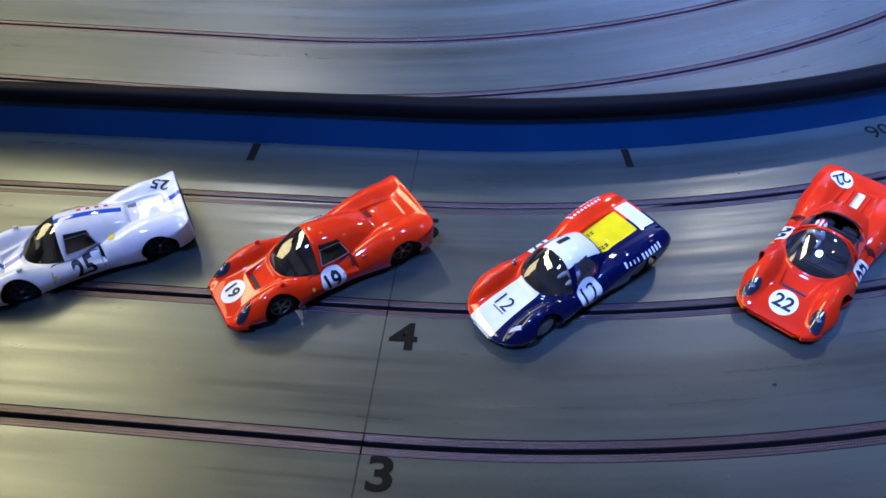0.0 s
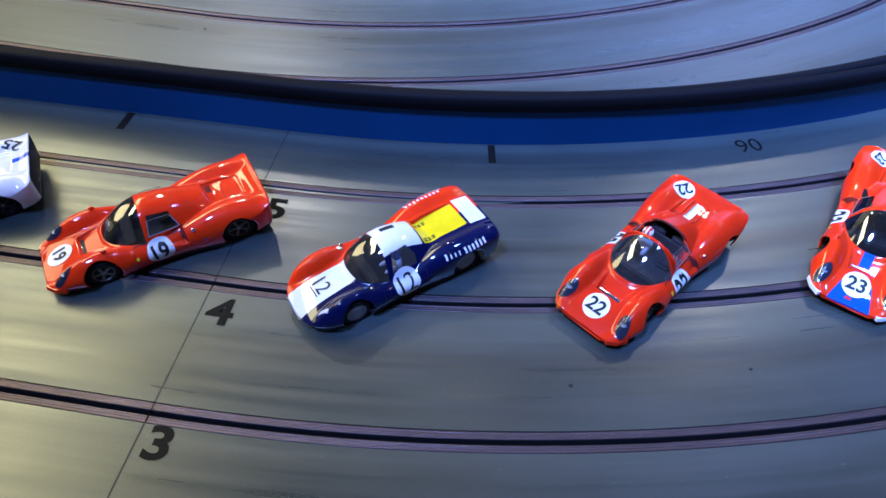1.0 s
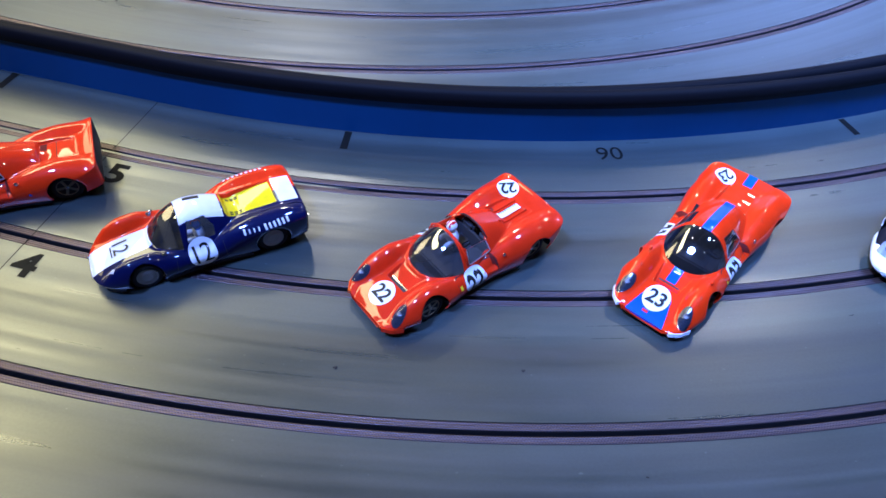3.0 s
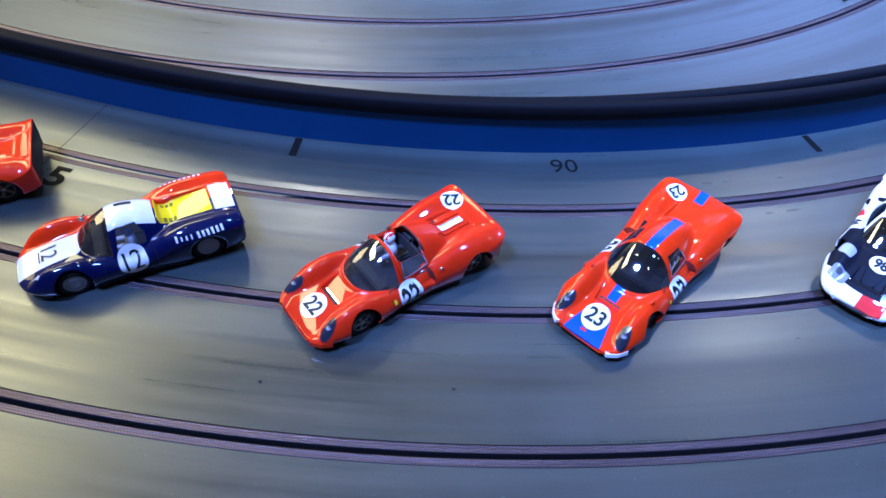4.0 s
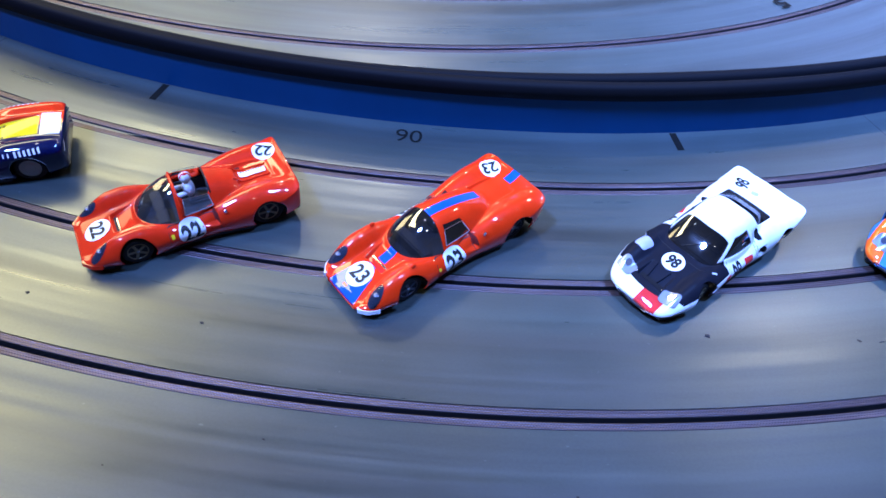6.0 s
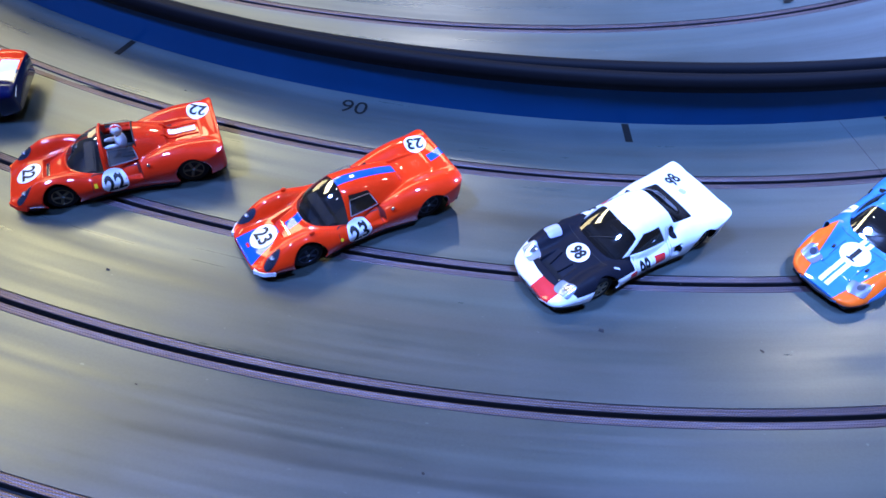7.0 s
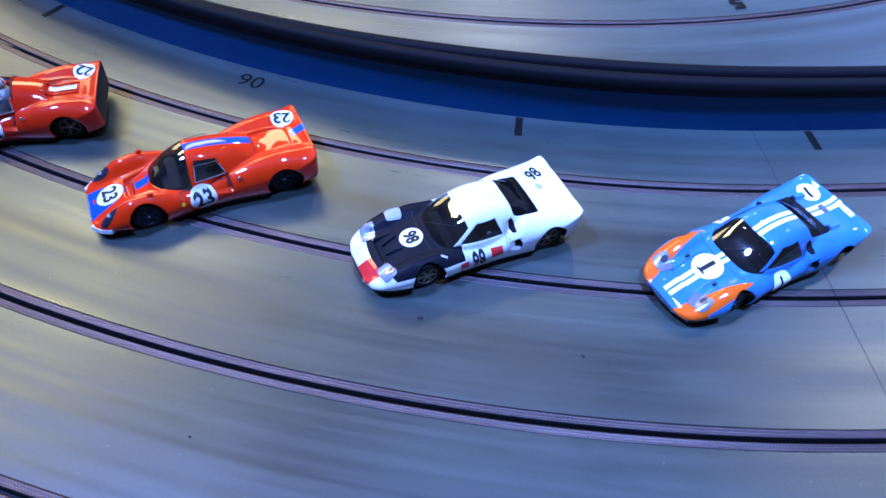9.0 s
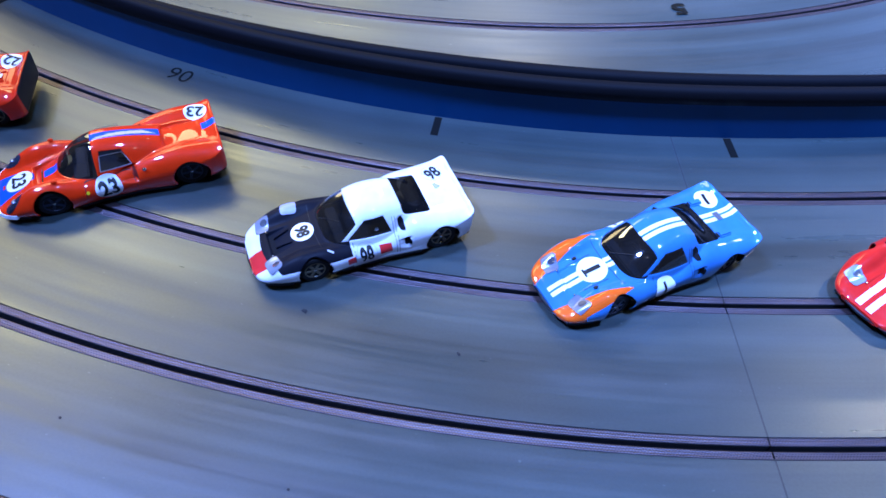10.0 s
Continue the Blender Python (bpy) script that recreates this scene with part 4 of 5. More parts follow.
def build_open_prototype():
    """The open car: the roof is a hoop behind the screen, with clear side panes and a small moulded driver."""
    shell = prototype_shell()
    screen, side_pane = prototype_windows(shell)

    def opening(x, y, z):
        return np.maximum(rounded_box(x, y, -9.0, 8.2, -12.6, 12.6, 3.0), 20 - z)

    def clear_side(x, y, z):
        return np.where(np.abs(y) > 7, sides(x, z, [(7.6, 18.6), (6.2, 27.0), (-7.5, 26.0), (-8.8, 19.2)]), 9.0)

    # First region: scoop mouth coloured darker to stand for its shade.
    regions = [(2, lambda x, y, z: np.where(np.abs(y) > 15, rounded_box(x, z, -9.2, -7.0, 12.4, 17.6, 1.0), 9.0)),
               ("windscreen", screen), ("left", lambda x, y, z: np.where(y > 0, clear_side(x, y, z), 9.0)),
               ("right", lambda x, y, z: np.where(y < 0, clear_side(x, y, z), 9.0)), ("cut", opening)]
    regions += arches(37.5, -37.5, 9.8, 10.4, 8.2, 8.9)
    car = begin_car("orange-red open prototype slot car numbered twenty-two with driver figure", shell, regions, [BRIGHT_RED, DARK_TRIM, RED_RECESS_SHADE, BRIGHT_RED, DARK_TRIM], {"left": CLEAR, "right": CLEAR, "windscreen": LIGHT_SCREEN})
    for x, y, r, w in ((37.5, 18.5, 8.8, 8.0), (-37.5, 18.0, 9.5, 10.0)):
        for s in (1, -1):
            add_wheel(car, x, s * y, r, w, RIM_GOLD, 5)
    add_cockpit(car, shell, COCKPIT_GREY, 6.0, -11, 31)
    for s in (1, -1):
        add_lamp(car, shell, 56.2, s * 18.6, 3.4, 5.6, s * 22)
        seam(car, shell, [(20.0, 8.0), (19.0, 15.5), (-8.5, 16.4), (-9.3, 8.0)], "left" if s > 0 else "right")
        part("exhaust_pipe", in_mm(tube([(-50, s * 5, 8), (-57, s * 5, 8.4)], 1.3)), LAMP_DARK, car)
        lip = nose_flap(s)
        part("nose_flap", in_mm(lip), ORANGE if s < 0 else BRIGHT_RED, car)
        part("crest", drape(plate(1.7, 2.2), shell, (17.6, 12.0), "left" if s > 0 else "right"), DECAL_YELLOW, car, "small yellow crest decal")
    add_roundel(car, shell, (54.0, -0.6), 7.4, "22", 8.0, "top", 0)
    add_roundel(car, shell, (-48.5, -14.0), 6.8, "22", 7.8, "tail", 64)
    add_roundel(car, shell, (7.0, 11.0), 7.4, "22", 8.4, "left", 8, ry=6.8)
    add_roundel(car, shell, (7.0, 11.0), 7.4, "22", 8.4, "right", -8, ry=6.8)
    add_plate(car, "bonnet_slot", shell, (43.3, 0), 13.6, 2.2, DARK_TRIM, "top", 0, 0.12, "dark radiator slot")
    add_plate(car, "bonnet_trim", shell, (42.6, 0), 13.6, 0.7, CHROME, "top", 0, 0.3)
    louvre = add_plate(car, "louvre_panel", shell, (-36.5, 0.5), 4.4, 16.0, DECAL_WHITE, "top", 0, 0.7, "white louvred engine panel")
    for i in range(9):
        part("louvre", drape(plate(1.6, 0.7), shell, (-30.4 - i * 1.55, -1.3), "top", 0, 0.95), DARK_TRIM, louvre)
    # Painted shade in the front corner of the engine recess.
    add_plate(car, "deck_patch", shell, (-29.0, -7.6), 3.0, 4.0, RED_RECESS_SHADE, "top", 0, 0.12)
    for s, side in ((1, "left"), (-1, "right")):
        seam(car, shell, [(7.6, 18.7), (6.4, 26.4), (-7.4, 25.8), (-8.7, 19.3), (7.6, 18.7)], side, 0.55, "window_trim", WINDOW_TRIM)
    wheel = lathe([(4.0, -0.35), (4.35, 0), (4.0, 0.35), (3.65, 0)], 28)
    bmesh.ops.rotate(wheel, verts=wheel.verts, cent=(0, 0, 0), matrix=Matrix.Rotation(radians(62), 3, "Z"))
    bmesh.ops.translate(wheel, verts=wheel.verts, vec=(10.5, -7.5, 20.5))
    part("steering_wheel", in_mm(wheel), DARK_TRIM, car, "", True)
    for y in (-4.6, 5.4):
        part("deck_rib", in_mm(tube([(x, y, float(shell.over(x, y)) + 0.1) for x in range(-46, -23, 2)], 0.7)), BRIGHT_RED, car, "", True)
    rim = tube([(8.4, -18.0, 19.0), (8.6, -15.6, 24.4), (8.8, -10.0, 28.8), (8.9, 0, 30.8), (8.8, 10.0, 28.8), (8.6, 15.6, 24.4), (8.4, 18.0, 19.0)], 0.75)
    part("screen_hoop", in_mm(rim), BRIGHT_RED, car, "", True)
    part("cockpit_rim", in_mm(tube([(-9.2, y, float(shell.over(-9.2, y)) + 0.1) for y in range(-12, 13, 3)], 0.5)), DARK_TRIM, car, "", True)
    part("fuel_cap", in_mm(ball(bmesh.new(), -13.5, 23.6, 18.4, 1.2, 0.7, 1.3)), CHROME, car, "", True)
    part("wiper", in_mm(tube([(31, -3, 17.8), (27.0, 2.0, 20.6), (24, 5.0, 22.6)], 0.25)), DARK_TRIM, car)
    return car


def build_driver(x, y, heading, ahead, left, helmet=None, size=1.0):
    """A small moulded driver doll, one plain mesh."""
    bm = bmesh.new()
    ball(bm, 0, 0, 25.6, 3.5, 3.3, 3.7)
    ball(bm, -0.5, 0, 17.0, 3.6, 5.2, 6.0)
    ball(bm, 5.0, 3.6, 16.0, 4.6, 1.5, 1.5)
    ball(bm, 5.0, -3.6, 16.0, 4.6, 1.5, 1.5)
    for f in bm.faces:
        mid = f.calc_center_median()
        f.material_index = 1 if mid.z < 21.8 else (2 if mid.z > 26.4 and 0.4 < abs(mid.y) < 1.6 else 0)
    for v in bm.verts:
        v.co = v.co * size + Vector((ahead, left, 0))
    ob = mesh_object("driver_doll", in_mm(bm), [helmet or DECAL_WHITE, FIGURE, SCARLET], None, True)
    ob.matrix_world = pose(x, y, 0, 0, 0, heading) @ pose(0, -0.0015, 0.0015)
    return tagged(ob, "small moulded driver doll with painted helmet seated in a slot car", "doll")


# ---- slot cars: the short half-and-half coupe ----
def build_two_tone_coupe():
    shell = Shell(
        nose=63, tail=-58,
        width=[(63, 9), (61, 14.5), (57, 19.5), (50, 23.6), (42, 25.8), (34, 26.4), (22, 25.2), (6, 24.6), (-10, 25), (-24, 26.4), (-36, 27), (-48, 26.6), (-55.5, 25.6), (-57.3, 24.4), (-58, 22.6)],
        shoulder=[(63, 6), (55, 7.5), (45, 9), (20, 9.5), (-6, 10.5), (-16, 15), (-25, 18), (-40, 19.5), (-58, 18.5)],
        deck=[(63, 6.5), (59, 8.6), (50, 11.6), (40, 13.6), (30, 15), (20, 16), (0, 17), (-16, 21.5), (-26, 23.4), (-44, 23.8), (-58, 22.5)],
        front=[(63, 5), (58, 10.5), (50, 17.0), (42, 20.2), (34, 20.6), (24, 18.0), (12, 14.5), (0, 9)],
        rear=[(8, 8), (0, 14), (-8, 19.5), (-18, 23.5), (-28, 25.2), (-40, 25.4), (-50, 25.0), (-56, 23.8), (-57.4, 22.8), (-58, 21.8)],
        cabin=dict(x=5.0, front=25.0, back=36.0, side=19.6, top=31.2, base=15.5, px=1.9, py=2.8, blend=1.3),
        sill=[(63, 4), (40, 3.2), (-30, 3.2), (-48, 4.5), (-58, 6.5)],
        front_y=19.5, rear_y=20.0, front_k=0.11, rear_k=0.06,
        hollows=[hollow(-15.0, -44.5, 9.8, 9.8, 3.6, 0.5, 1.0)])

    def screen(x, y, z):
        return np.maximum(12 * (shell.rho(x, y) - 0.93), 11.0 + 0.006 * y * y - x)

    def side_pane(x, y, z):
        return np.where(np.abs(y) > 8, sides(x, z, [(10.0, 18.6), (7.5, 28.4), (-2.5, 28.4), (-6.0, 23.5), (-5.5, 18.8)]), 9.0)

    regions = [(1, lambda x, y, z: 0.0 - y),
               (2, lambda x, y, z: np.maximum(np.abs(y + 1.0) - 8.0 - 0.10 * np.maximum(x - 30, 0) * 0.4, np.maximum(12 - x, 6.0 - z))),
               (2, lambda x, y, z: np.maximum(np.abs(y) - 10.5, np.maximum(-13 - x, x - 18))),
               (3, lambda x, y, z: rounded_box(x, y, -44, -14, -9.5, 9.5, 1.0)),
               (2, lambda x, y, z: np.maximum(np.maximum(x + 45.5, -56.5 - x), np.abs(y) - 11.0)),
               (4, lambda x, y, z: np.maximum(np.abs(x - 1.0) - 4.5, np.abs(y + 5.5) - 1.7)),
               ("windscreen", screen), ("left", lambda x, y, z: np.where(y > 0, side_pane(x, y, z), 9.0)), ("right", lambda x, y, z: np.where(y < 0, side_pane(x, y, z), 9.0))]
    regions += arches(35.8, -35.8, 9.7, 10.2, 8.2, 8.8)
    car = begin_car("half red, half navy coupe slot car with yellow engine cover", shell, regions, [RED, NAVY, WHITE, YELLOW, DARK_TRIM, WHITE, NAVY], {"windscreen": LIGHT_SCREEN, "left": CLEAR, "right": CLEAR})
    for x, y, r, w in ((35.8, 18.0, 8.8, 7.5), (-35.8, 18.0, 9.3, 9.0)):
        for s in (1, -1):
            add_wheel(car, x, s * y, r, w, RIM_GREY, 0, False)
    add_cockpit(car, shell, DARK_TRIM)
    add_number(car, shell, (45.0, -1.5), "12", 8.6, "top", 0, 0.0)
    add_plate(car, "bonnet_slot", shell, (50.5, -1.0), 8.5, 0.7, DARK_TRIM, "top", 0, 0.2)
    add_roundel(car, shell, (4.0, 13.0), 7.6, "12", 8.6, "left", 6, bold=0.01)
    add_roundel(car, shell, (4.0, 15.5), 7.0, "12", 8.4, "right", -6, bold=0.01)
    for s, x0 in ((1, -24.5), (-1, -24.5)):
        for i, (w, h) in enumerate(((3.2, 2.4), (2.2, 1.7), (2.2, 1.7), (2.2, 1.9))):
            add_plate(car, "lettering_bar", shell, (x0 + 4 - i * 2.7, 20.6 + 0.2 * i), w * 0.36, h * 1.1, DECAL_WHITE, "left" if s > 0 else "right", 0, 0.2, "white lettering bar")
        for i in range(6):
            add_plate(car, "lettering_bar", shell, (x0 - 8.0 - i * 2.6, 21.4 + 0.12 * i), 1.25, 2.5 + 0.3 * ((i * 2) % 3 == 0), DECAL_WHITE, "left" if s > 0 else "right", 8, 0.2, "white lettering bar")
        for i in range(3):
            for j in range(2):
                add_plate(car, "cooling_slot", shell, (-18.0 - i * 2.6, s * 6.0 + j * 1.4 - 0.7), 0.9, 1.8, DARK_TRIM, "top", 0, 0.16)
        seam(car, shell, [(-8.5, 8), (-8.0, 20)], "left" if s > 0 else "right", 0.3)
        seam(car, shell, [(19.5, 8.0), (18.0, 16.0)], "left" if s > 0 else "right", 0.3)
        part("mirror", in_mm(ball(bmesh.new(), 24, s * 19.0, float(shell.over(24, 19.0)) + 0.8, 1.2, 0.9, 0.9)), CHROME, car, "", True)
        part("tail_strip", in_mm(tube([(-57.5, s * 12.5, 19.5), (-58.3, s * 22.5, 17.5)], 0.5)), CHROME, car)
        # Left patch is pale grey, a painted highlight along the wing; right stays red.
        lamp = [(3.4, -0.5), (-3.4, -1.6), (-2.6, 1.2), (2.6, 1.6)]
        part("headlamp", drape(outline_patch(lamp), shell, (52.5, s * 16.0), "top", s * 30, 0.2), DECAL_GREY if s > 0 else RED, car, "", True)
    for i in range(9):
        add_plate(car, "lettering_bar", shell, (-20.5 - i * 2.8, -21.0), 1.9, 1.4, DECAL_WHITE, "top", 6 * (i % 2), 0.3, "white lettering bar")
    add_roundel(car, shell, (3.0, -15.6), 4.4, "12", 5.4, "top", 180, ry=6.0, bold=0.01)
    part("fuel_cap", drape(disc(1.4, n=20), shell, (25.5, -17.5)), CHROME, car, "", True)
    return car


# ---- slot cars: the low wide-nosed endurance coupes ----
def endurance_shell(duct=1.0):
    return Shell(
        nose=70, tail=-57,
        width=[(70, 12.5), (68.5, 17.0), (65, 20.6), (59, 23.4), (50, 25.8), (40, 27), (30, 26.8), (14, 25.8), (-4, 25.6), (-18, 26.6), (-30, 27.4), (-42, 27.4), (-51, 26.6), (-55, 25.8), (-56.4, 24.8), (-57, 23.2)],
        shoulder=[(70, 6), (62, 8), (52, 10), (40, 11), (10, 11), (-10, 12), (-25, 14.5), (-40, 17.0), (-49, 19.4), (-55, 22.6), (-57, 24.0)],
        deck=[(70, 7.0), (66, 9.6), (58, 12.6), (48, 15.0), (38, 16.6), (28, 17.8), (6, 18), (-8, 20), (-16, 24.0), (-22, 25.4), (-30, 24.4), (-40, 23.0), (-49, 22.4), (-53.5, 22.8), (-56.4, 24.8), (-57, 24.4)],
        front=[(70, 5), (65, 10), (58, 14.8), (50, 18.2), (42, 20.0), (34, 20.0), (24, 18.6), (10, 16), (0, 11)],
        rear=[(6, 10), (-2, 16), (-10, 20), (-18, 22), (-28, 23.2), (-38, 23.4), (-48, 23.0), (-53.5, 23.2), (-56.4, 24.8), (-57, 24.4)],
        cabin=dict(x=-2.0, front=31.5, back=38.0, side=21.8, top=32.4, base=17.0, px=2.0, py=4.2, blend=1.0),
        sill=[(70, 4.6), (50, 3.4), (30, 3.2), (-30, 3.4), (-48, 4.6), (-57, 6.8)],
        front_y=20.5, rear_y=20.0, front_k=0.07, rear_k=0.04,
        hollows=[hollow(57.5, 45.0, 8.6, 8.0, duct, 0.2)], scoops=[side_scoop(-17.5, -9.0, 14.2, 3.2, 2.4), side_scoop(-15.4, -9.5, 22.6, 3.2, 1.6)])


def build_endurance_coupe(label, paints, patches, rim, spokes, details, lamp_paint=LAMP_GLASS, duct=1.0):
    shell = endurance_shell(duct)

    def screen(x, y, z):
        return np.maximum(14 * (shell.rho(x, y) - 0.93), np.maximum(12.0 - 0.006 * y * y - x, np.abs(y) - 16.8 - 0.16 * (x - 8)))

    def side_pane(x, y, z):
        return np.where(np.abs(y) > 8.5, sides(x, z, [(17.5, 19.4), (6.0, 28.0), (-5.0, 28.6), (-8.5, 19.8)]), 9.0)

    def rear_pane(x, y, z):
        return rounded_box(x, y, -33.5, -16.6, -15.4, 15.4, 1.6)

    n = len(paints)
    paints = paints + [RECESS_SHADE, paints[0], DARK_TRIM]
    regions = list(patches)
    regions += [("windscreen", screen), ("left", lambda x, y, z: np.where(y > 0, side_pane(x, y, z), 9.0)),
                ("right", lambda x, y, z: np.where(y < 0, side_pane(x, y, z), 9.0)), ("rear", rear_pane),
                (0, lambda x, y, z: np.where(np.abs(y) > 9, sides(x, z, [(20.5, 18.4), (7.2, 29.6), (5.4, 28.8), (17.4, 18.8)]), 9.0)),
                (n, lambda x, y, z: np.where(np.abs(y) > 15, rounded_box(x, z, -18.4, -14.6, 11.4, 16.6, 1.8), 9.0)),
                (n, lambda x, y, z: np.where(np.abs(y) > 13, rounded_box(x, z, -16.2, -12.8, 19.8, 25.4, 1.6), 9.0))]
    regions += arches(37.7, -37.7, 9.8, 10.4, 8.4, 9.1)
    car = begin_car(label, shell, regions, paints, {"rear": DARK_GLASS})
    for x, y, r, w in ((37.7, 18.5, 9.0, 8.0), (-37.7, 18.2, 9.7, 10.0)):
        for s in (1, -1):
            add_wheel(car, x, s * y, r, w, rim, spokes)
    add_cockpit(car, shell, DARK_TRIM)
    for s in (1, -1):
        lamp = part("headlamp", drape(squircle(5.4, 3.9, 5.0), shell, (58.6, s * 15.4), "top", s * 10, 0.40), lamp_paint, car, "squared headlamp behind a clear cover", True)
        part("lens", drape(disc(2.0, n=20), shell, (57.4, s * 16.0), "top", 0, 0.55), LAMP_LENS if lamp_paint is LAMP_SILVER else LAMP_GLASS, lamp, "", True)
        edge = ring(1.0, 0.055, 44)
        for v in edge.verts:
            a = math.atan2(v.co.y, v.co.x)
            k = (abs(math.cos(a)) ** 5 + abs(math.sin(a)) ** 5) ** -0.2
            v.co = Vector((v.co.x * k * 5.5, v.co.y * k * 4.0, 0))
        part("bezel", drape(edge, shell, (58.6, s * 15.4), "top", s * 10, 0.5), LAMP_DARK, lamp)
        seam(car, shell, [(14.5, 7.5), (14.5, 18.0)], "left" if s > 0 else "right", 0.3)
        for x in (-9.6, -11.2):
            seam(car, shell, [(x, 7.5), (x, 27.0)], "left" if s > 0 else "right", 0.25)
        part("bonnet_pin", in_mm(ball(bmesh.new(), 57.5, s * 9.0, float(shell.over(57.5, 9.0)) + 0.3, 0.6, 0.6, 0.5)), CHROME, car, "", True)
        part("exhaust_pipe", in_mm(tube([(-48, s * 3, 11), (-56, s * 3, 11.4)], 1.4)), LAMP_DARK, car)
    part("wiper", in_mm(tube([(27.5, -4, float(shell.over(27.5, 4)) + 0.6), (22, 4, float(shell.over(22, 4)) + 0.6), (19.0, 8.5, float(shell.over(19, 8.5)) + 0.6)], 0.28)), DARK_TRIM, car)
    seam(car, shell, [(31.5, -17), (33.0, 0), (31.5, 17)], wide=0.3)
    part("front_bumper", in_mm(tube([(66.5, -17.5, 5.2), (69.4, -10, 5.0), (70.4, 0, 4.9), (69.4, 10, 5.0), (66.5, 17.5, 5.2)], 1.0)), DARK_TRIM, car, "", True)
    details(car, shell)
    return car


def white_endurance_coupe():
    skin = endurance_shell()
    patches = [(1, lambda x, y, z: np.maximum(np.maximum(16.0 - x, x - 62.5 + 0.012 * y * y), np.abs(y) - skin.width(x) + 0.9)),
               (2, lambda x, y, z: np.maximum(np.maximum(62.4 - x - 0.012 * y * y, 6.5 - z), np.maximum(-y + 1.0, y - 15)))]

    def details(car, shell):
        add_roundel(car, shell, (38.5, 0.5), 6.6, "98", 8.2, "top", 0, bold=0.045, width=0.78)
        add_number(car, shell, (8.0, 11.8), "98", 8.0, "left", 4, 0.03, 0.75)
        part("number_ring", drape(ring(6.2, 0.3), shell, (8.0, 11.8), "left"), DECAL_GREY, car)
        part("number_ring", drape(ring(6.2, 0.3), shell, (-45.0, -13.5), "tail"), DECAL_GREY, car)
        add_number(car, shell, (8.0, 11.8), "98", 7.4, "right", -4, 0.03, 0.75)
        add_number(car, shell, (-45.5, -13.5), "98", 9.0, "tail", -65, 0.03, 0.75)
        for s, side in ((1, "left"), (-1, "right")):
            add_plate(car, "red_panel", shell, (17.0, 10.8), 4.6, 4.2, SCARLET, side, 4, 0.18, "red door panel")
            add_plate(car, "red_panel", shell, (-3.2, 12.8), 7.0, 5.0, SCARLET, side, 4, 0.18, "red door panel")
            part("window_ring", in_mm(lathe([(0.9, 0), (1.2, 0.2), (0.7, 0.3)], 16)), CHROME, car).location = Vector((0.0, s * 18.4, 24.0)) * MM
        part("wing_panel", drape(squircle(4.2, 4.6, 5.0), shell, (42.0, -18.6), "top", -8, 0.2), LAVENDER, car, "pale grey wing panel", True)
        part("deck_decal", drape(squircle(2.3, 1.9, 5.0), shell, (-43.5, -3.0), "top", 20, 0.3), LAVENDER, car, "", True)
        add_plate(car, "duct_mouth", shell, (55.4, 0), 15.0, 2.6, RECESS_SHADE, "top", 0, 0.12, "black radiator duct mouth")
        for s in (1, -1):
            bm = bmesh.new()
            box(bm, 45.5, 54.5, s * 3.4 - 0.35, s * 3.4 + 0.35, -0.4, 1.1, 0.2)
            for v in bm.verts:
                v.co.y += s * 0.16 * (54.5 - v.co.x)
                v.co.z += float(shell.over(v.co.x, v.co.y)) + 0.05 * (v.co.x - 45.5)
            part("duct_vane", in_mm(bm), BONNET_BLACK, car)
        part("wing_badge", drape(plate(3.6, 1.1), shell, (27.5, 21.0), "top", 60), DECAL_GREY, car)

    return build_endurance_coupe("white endurance coupe slot car with black bonnet numbered 98", [WHITE, BONNET_BLACK, SCARLET], patches, RIM_GOLD, 6, details, LAMP_SILVER, 2.6)


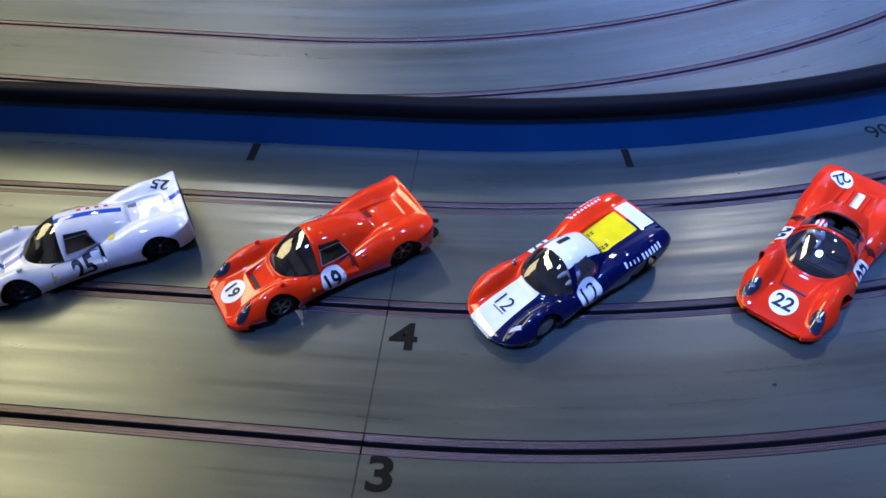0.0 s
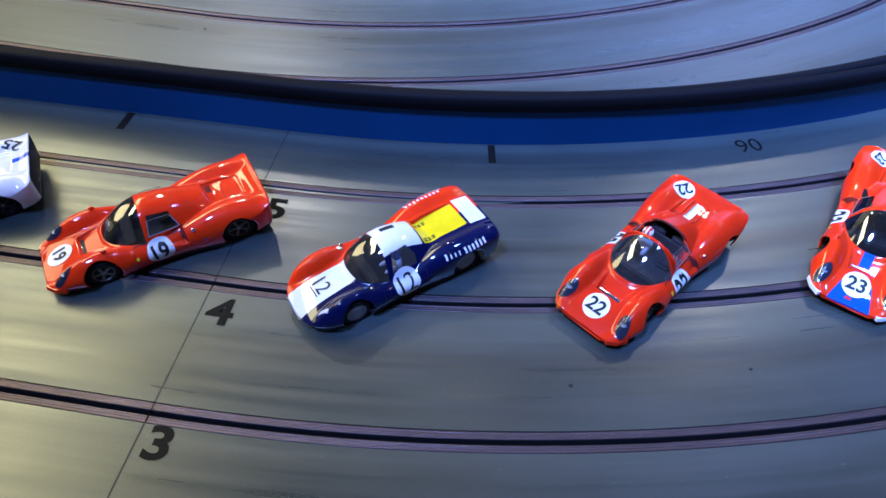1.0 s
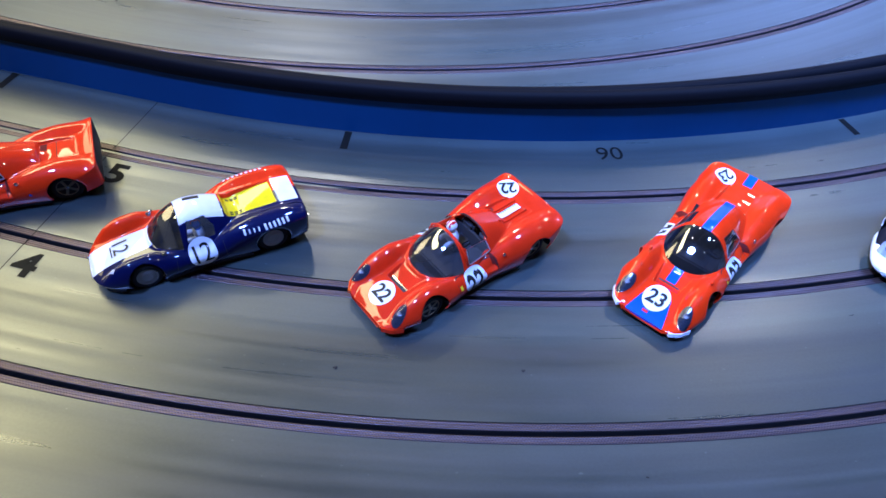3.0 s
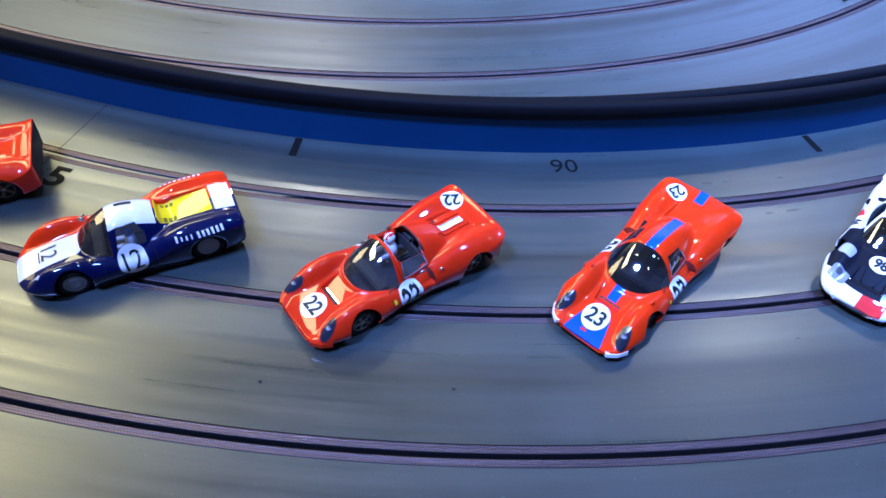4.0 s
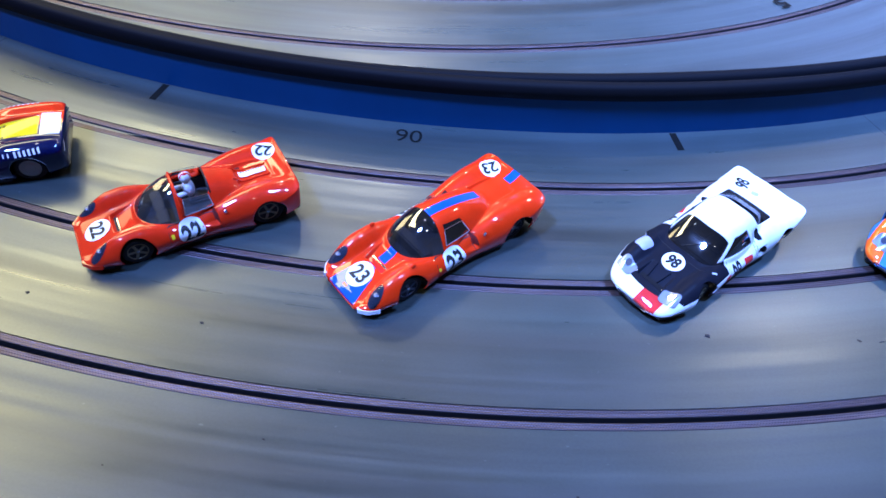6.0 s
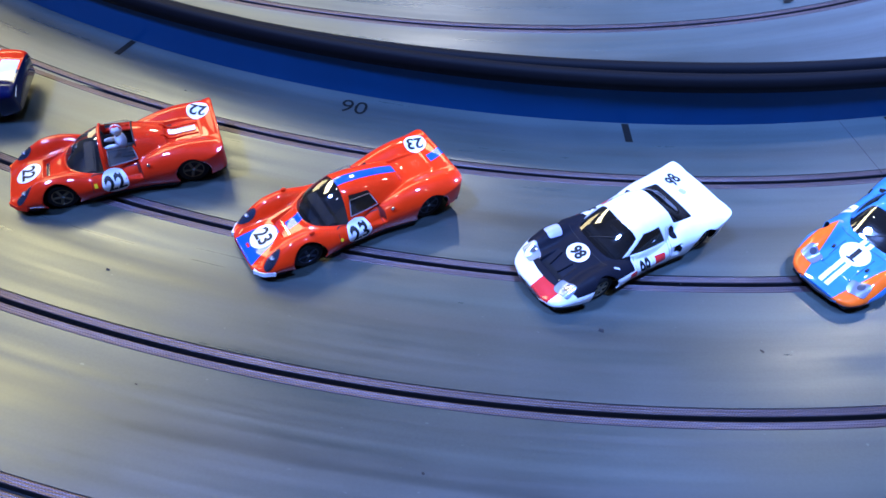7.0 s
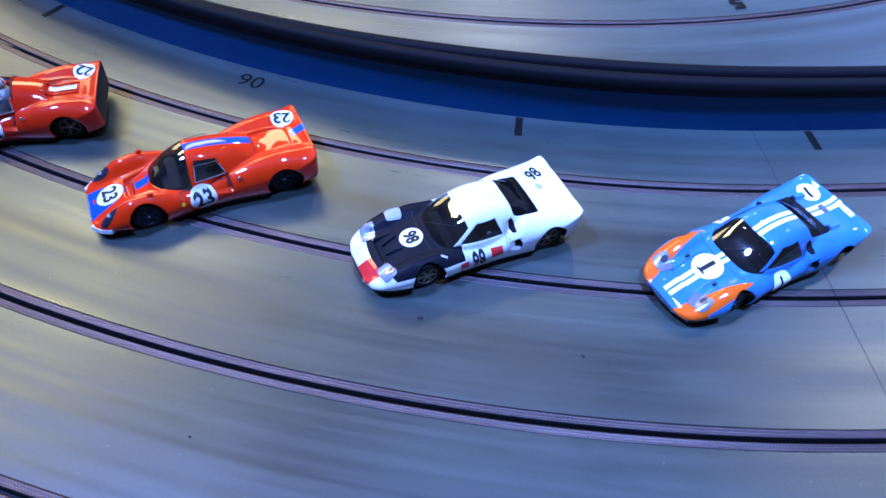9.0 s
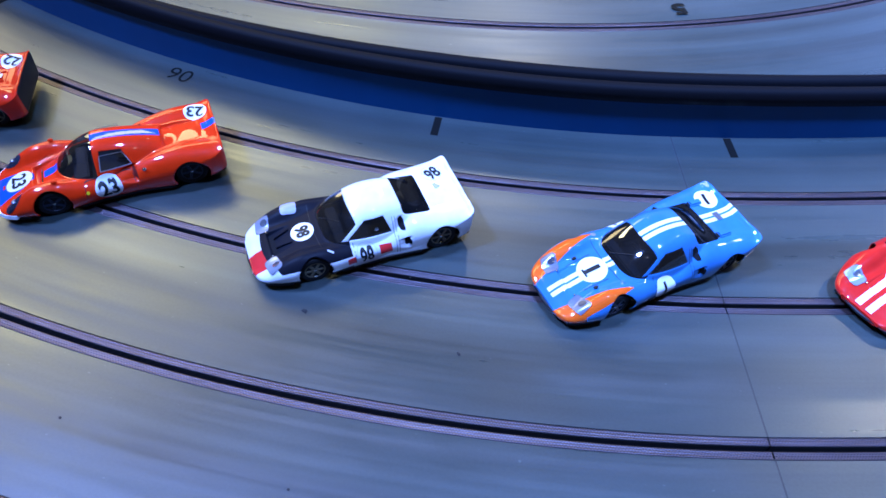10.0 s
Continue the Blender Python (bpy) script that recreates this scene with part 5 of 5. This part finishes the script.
def blue_endurance_coupe():
    skin = endurance_shell()

    def wing(x, y, z):
        ay = np.abs(y)
        outer = skin.width(x) - 0.2 - 0.17 * np.maximum(60 - x, 0)
        return np.maximum(np.maximum(10.8 + 0.26 * (66 - x) - ay, 28 - x), np.maximum(np.where(x > 58, 5.5 - z, ay - outer), 5.5 - z))

    patches = [(1, wing)]
    for y in (-2.0, 2.0):
        patches.append((2, lambda x, y0, z, y=y: np.maximum(np.abs(y0 - y) - 1.35, np.maximum(9 - z, -58 - x))))

    def details(car, shell):
        add_roundel(car, shell, (41.0, 0.0), 8.4, "1", 9.6, "top", 0, bold=0.045, width=1.15)
        add_plate(car, "number_foot", shell, (46.0, 0.2), 5.4, 1.2, DECAL_BLACK, "top", 0, 0.46)
        for side, turn in (("left", 6), ("right", -6)):
            add_roundel(car, shell, (8.0, 11.4), 6.6, "1", 7.4, side, turn, ry=6.0)
        add_roundel(car, shell, (-47.0, -13.0), 7.0, "1", 8.4, "tail", 262, bold=0.04, width=1.1)
        for s in (1, -1):
            bm = bmesh.new()
            box(bm, -43.0, -34.0, s * 13.0 - 2.2, s * 13.0 + 2.2, -0.5, 2.0, 0.9)
            for v in bm.verts:
                v.co.z += float(shell.over(-38, 13.0)) - 0.09 * (-34.0 - v.co.x)
            scoop = part("deck_scoop", in_mm(bm), SKY, car, "blue air scoop with a black mouth")
            part("scoop_mouth", in_mm(box(bmesh.new(), -34.05, -33.5, s * 13.0 - 1.7, s * 13.0 + 1.7, float(shell.over(-38, 13.0)) + 0.2, float(shell.over(-38, 13.0)) + 1.8, 0.2)), DARK_TRIM, scoop)
            bm = bmesh.new()
            box(bm, 44.5, 47.0, s * 11 - 0.8, s * 11 + 0.8, 0.2, 1.3, 0.3)
            for v in bm.verts:
                v.co.z += float(shell.over(v.co.x, v.co.y))
            part("bonnet_catch", in_mm(bm), DARK_TRIM, car)
        add_plate(car, "deck_grille", shell, (-44.5, 0.5), 6.0, 4.2, GRILLE, "top", 0, 0.3, "grey mesh grille")
        part("fuel_cap", drape(disc(1.6, n=20), shell, (27.5, -20.0)), RIM_GREY, car, "", True)
        seam(car, shell, [(52, -9), (36.5, -9.5)], wide=0.35)
        seam(car, shell, [(52, 9), (36.5, 9.5)], wide=0.35)

    return build_endurance_coupe("light blue endurance coupe slot car with orange wings, number 1", [SKY, ORANGE, WHITE], patches, RIM_DARK, 6, details, LAMP_DARK)


def red_endurance_coupe():
    patches = []
    for y in (-3.4, 3.4):
        patches.append((1, lambda x, y0, z, y=y: np.maximum(np.abs(y0 - y) - 1.9, np.maximum(8 - z, -58 - x))))

    def details(car, shell):
        add_roundel(car, shell, (42.0, 0.0), 7.4, "3", 8.0, "top", 12)
        part("fuel_cap", drape(disc(1.6, n=20), shell, (27.5, -20.0)), CHROME, car, "", True)

    return build_endurance_coupe("glossy red endurance coupe slot car with twin white stripes", [DEEP_RED, WHITE], patches, RIM_DARK, 6, details, LAMP_SILVER)


# ---- the row of cars along the slot ----
place_car(build_white_prototype(), -0.2255, 0.2820, -154.1, 1.07)
place_car(build_red_coupe(), -0.0745, 0.2698, -148.5, 1.055)
place_car(build_two_tone_coupe(), 0.0684, 0.2518, -143.9, 1.015)
place_car(build_open_prototype(), 0.2220, 0.2650, -132.5, 1.015)
build_driver(0.2220, 0.2650, -132.5, 0.5, -7.5)
build_driver(0.0684, 0.2518, -143.9, 3.0, 7.0, ROYAL, 0.92)
place_car(build_blue_striped_coupe(), 0.3670, 0.2995, -121.6, 1.065)
place_car(white_endurance_coupe(), 0.5220, 0.3542, -122.5)
place_car(blue_endurance_coupe(), 0.6655, 0.4350, -118.5)
place_car(red_endurance_coupe(), 0.8043, 0.5381, -113.0)
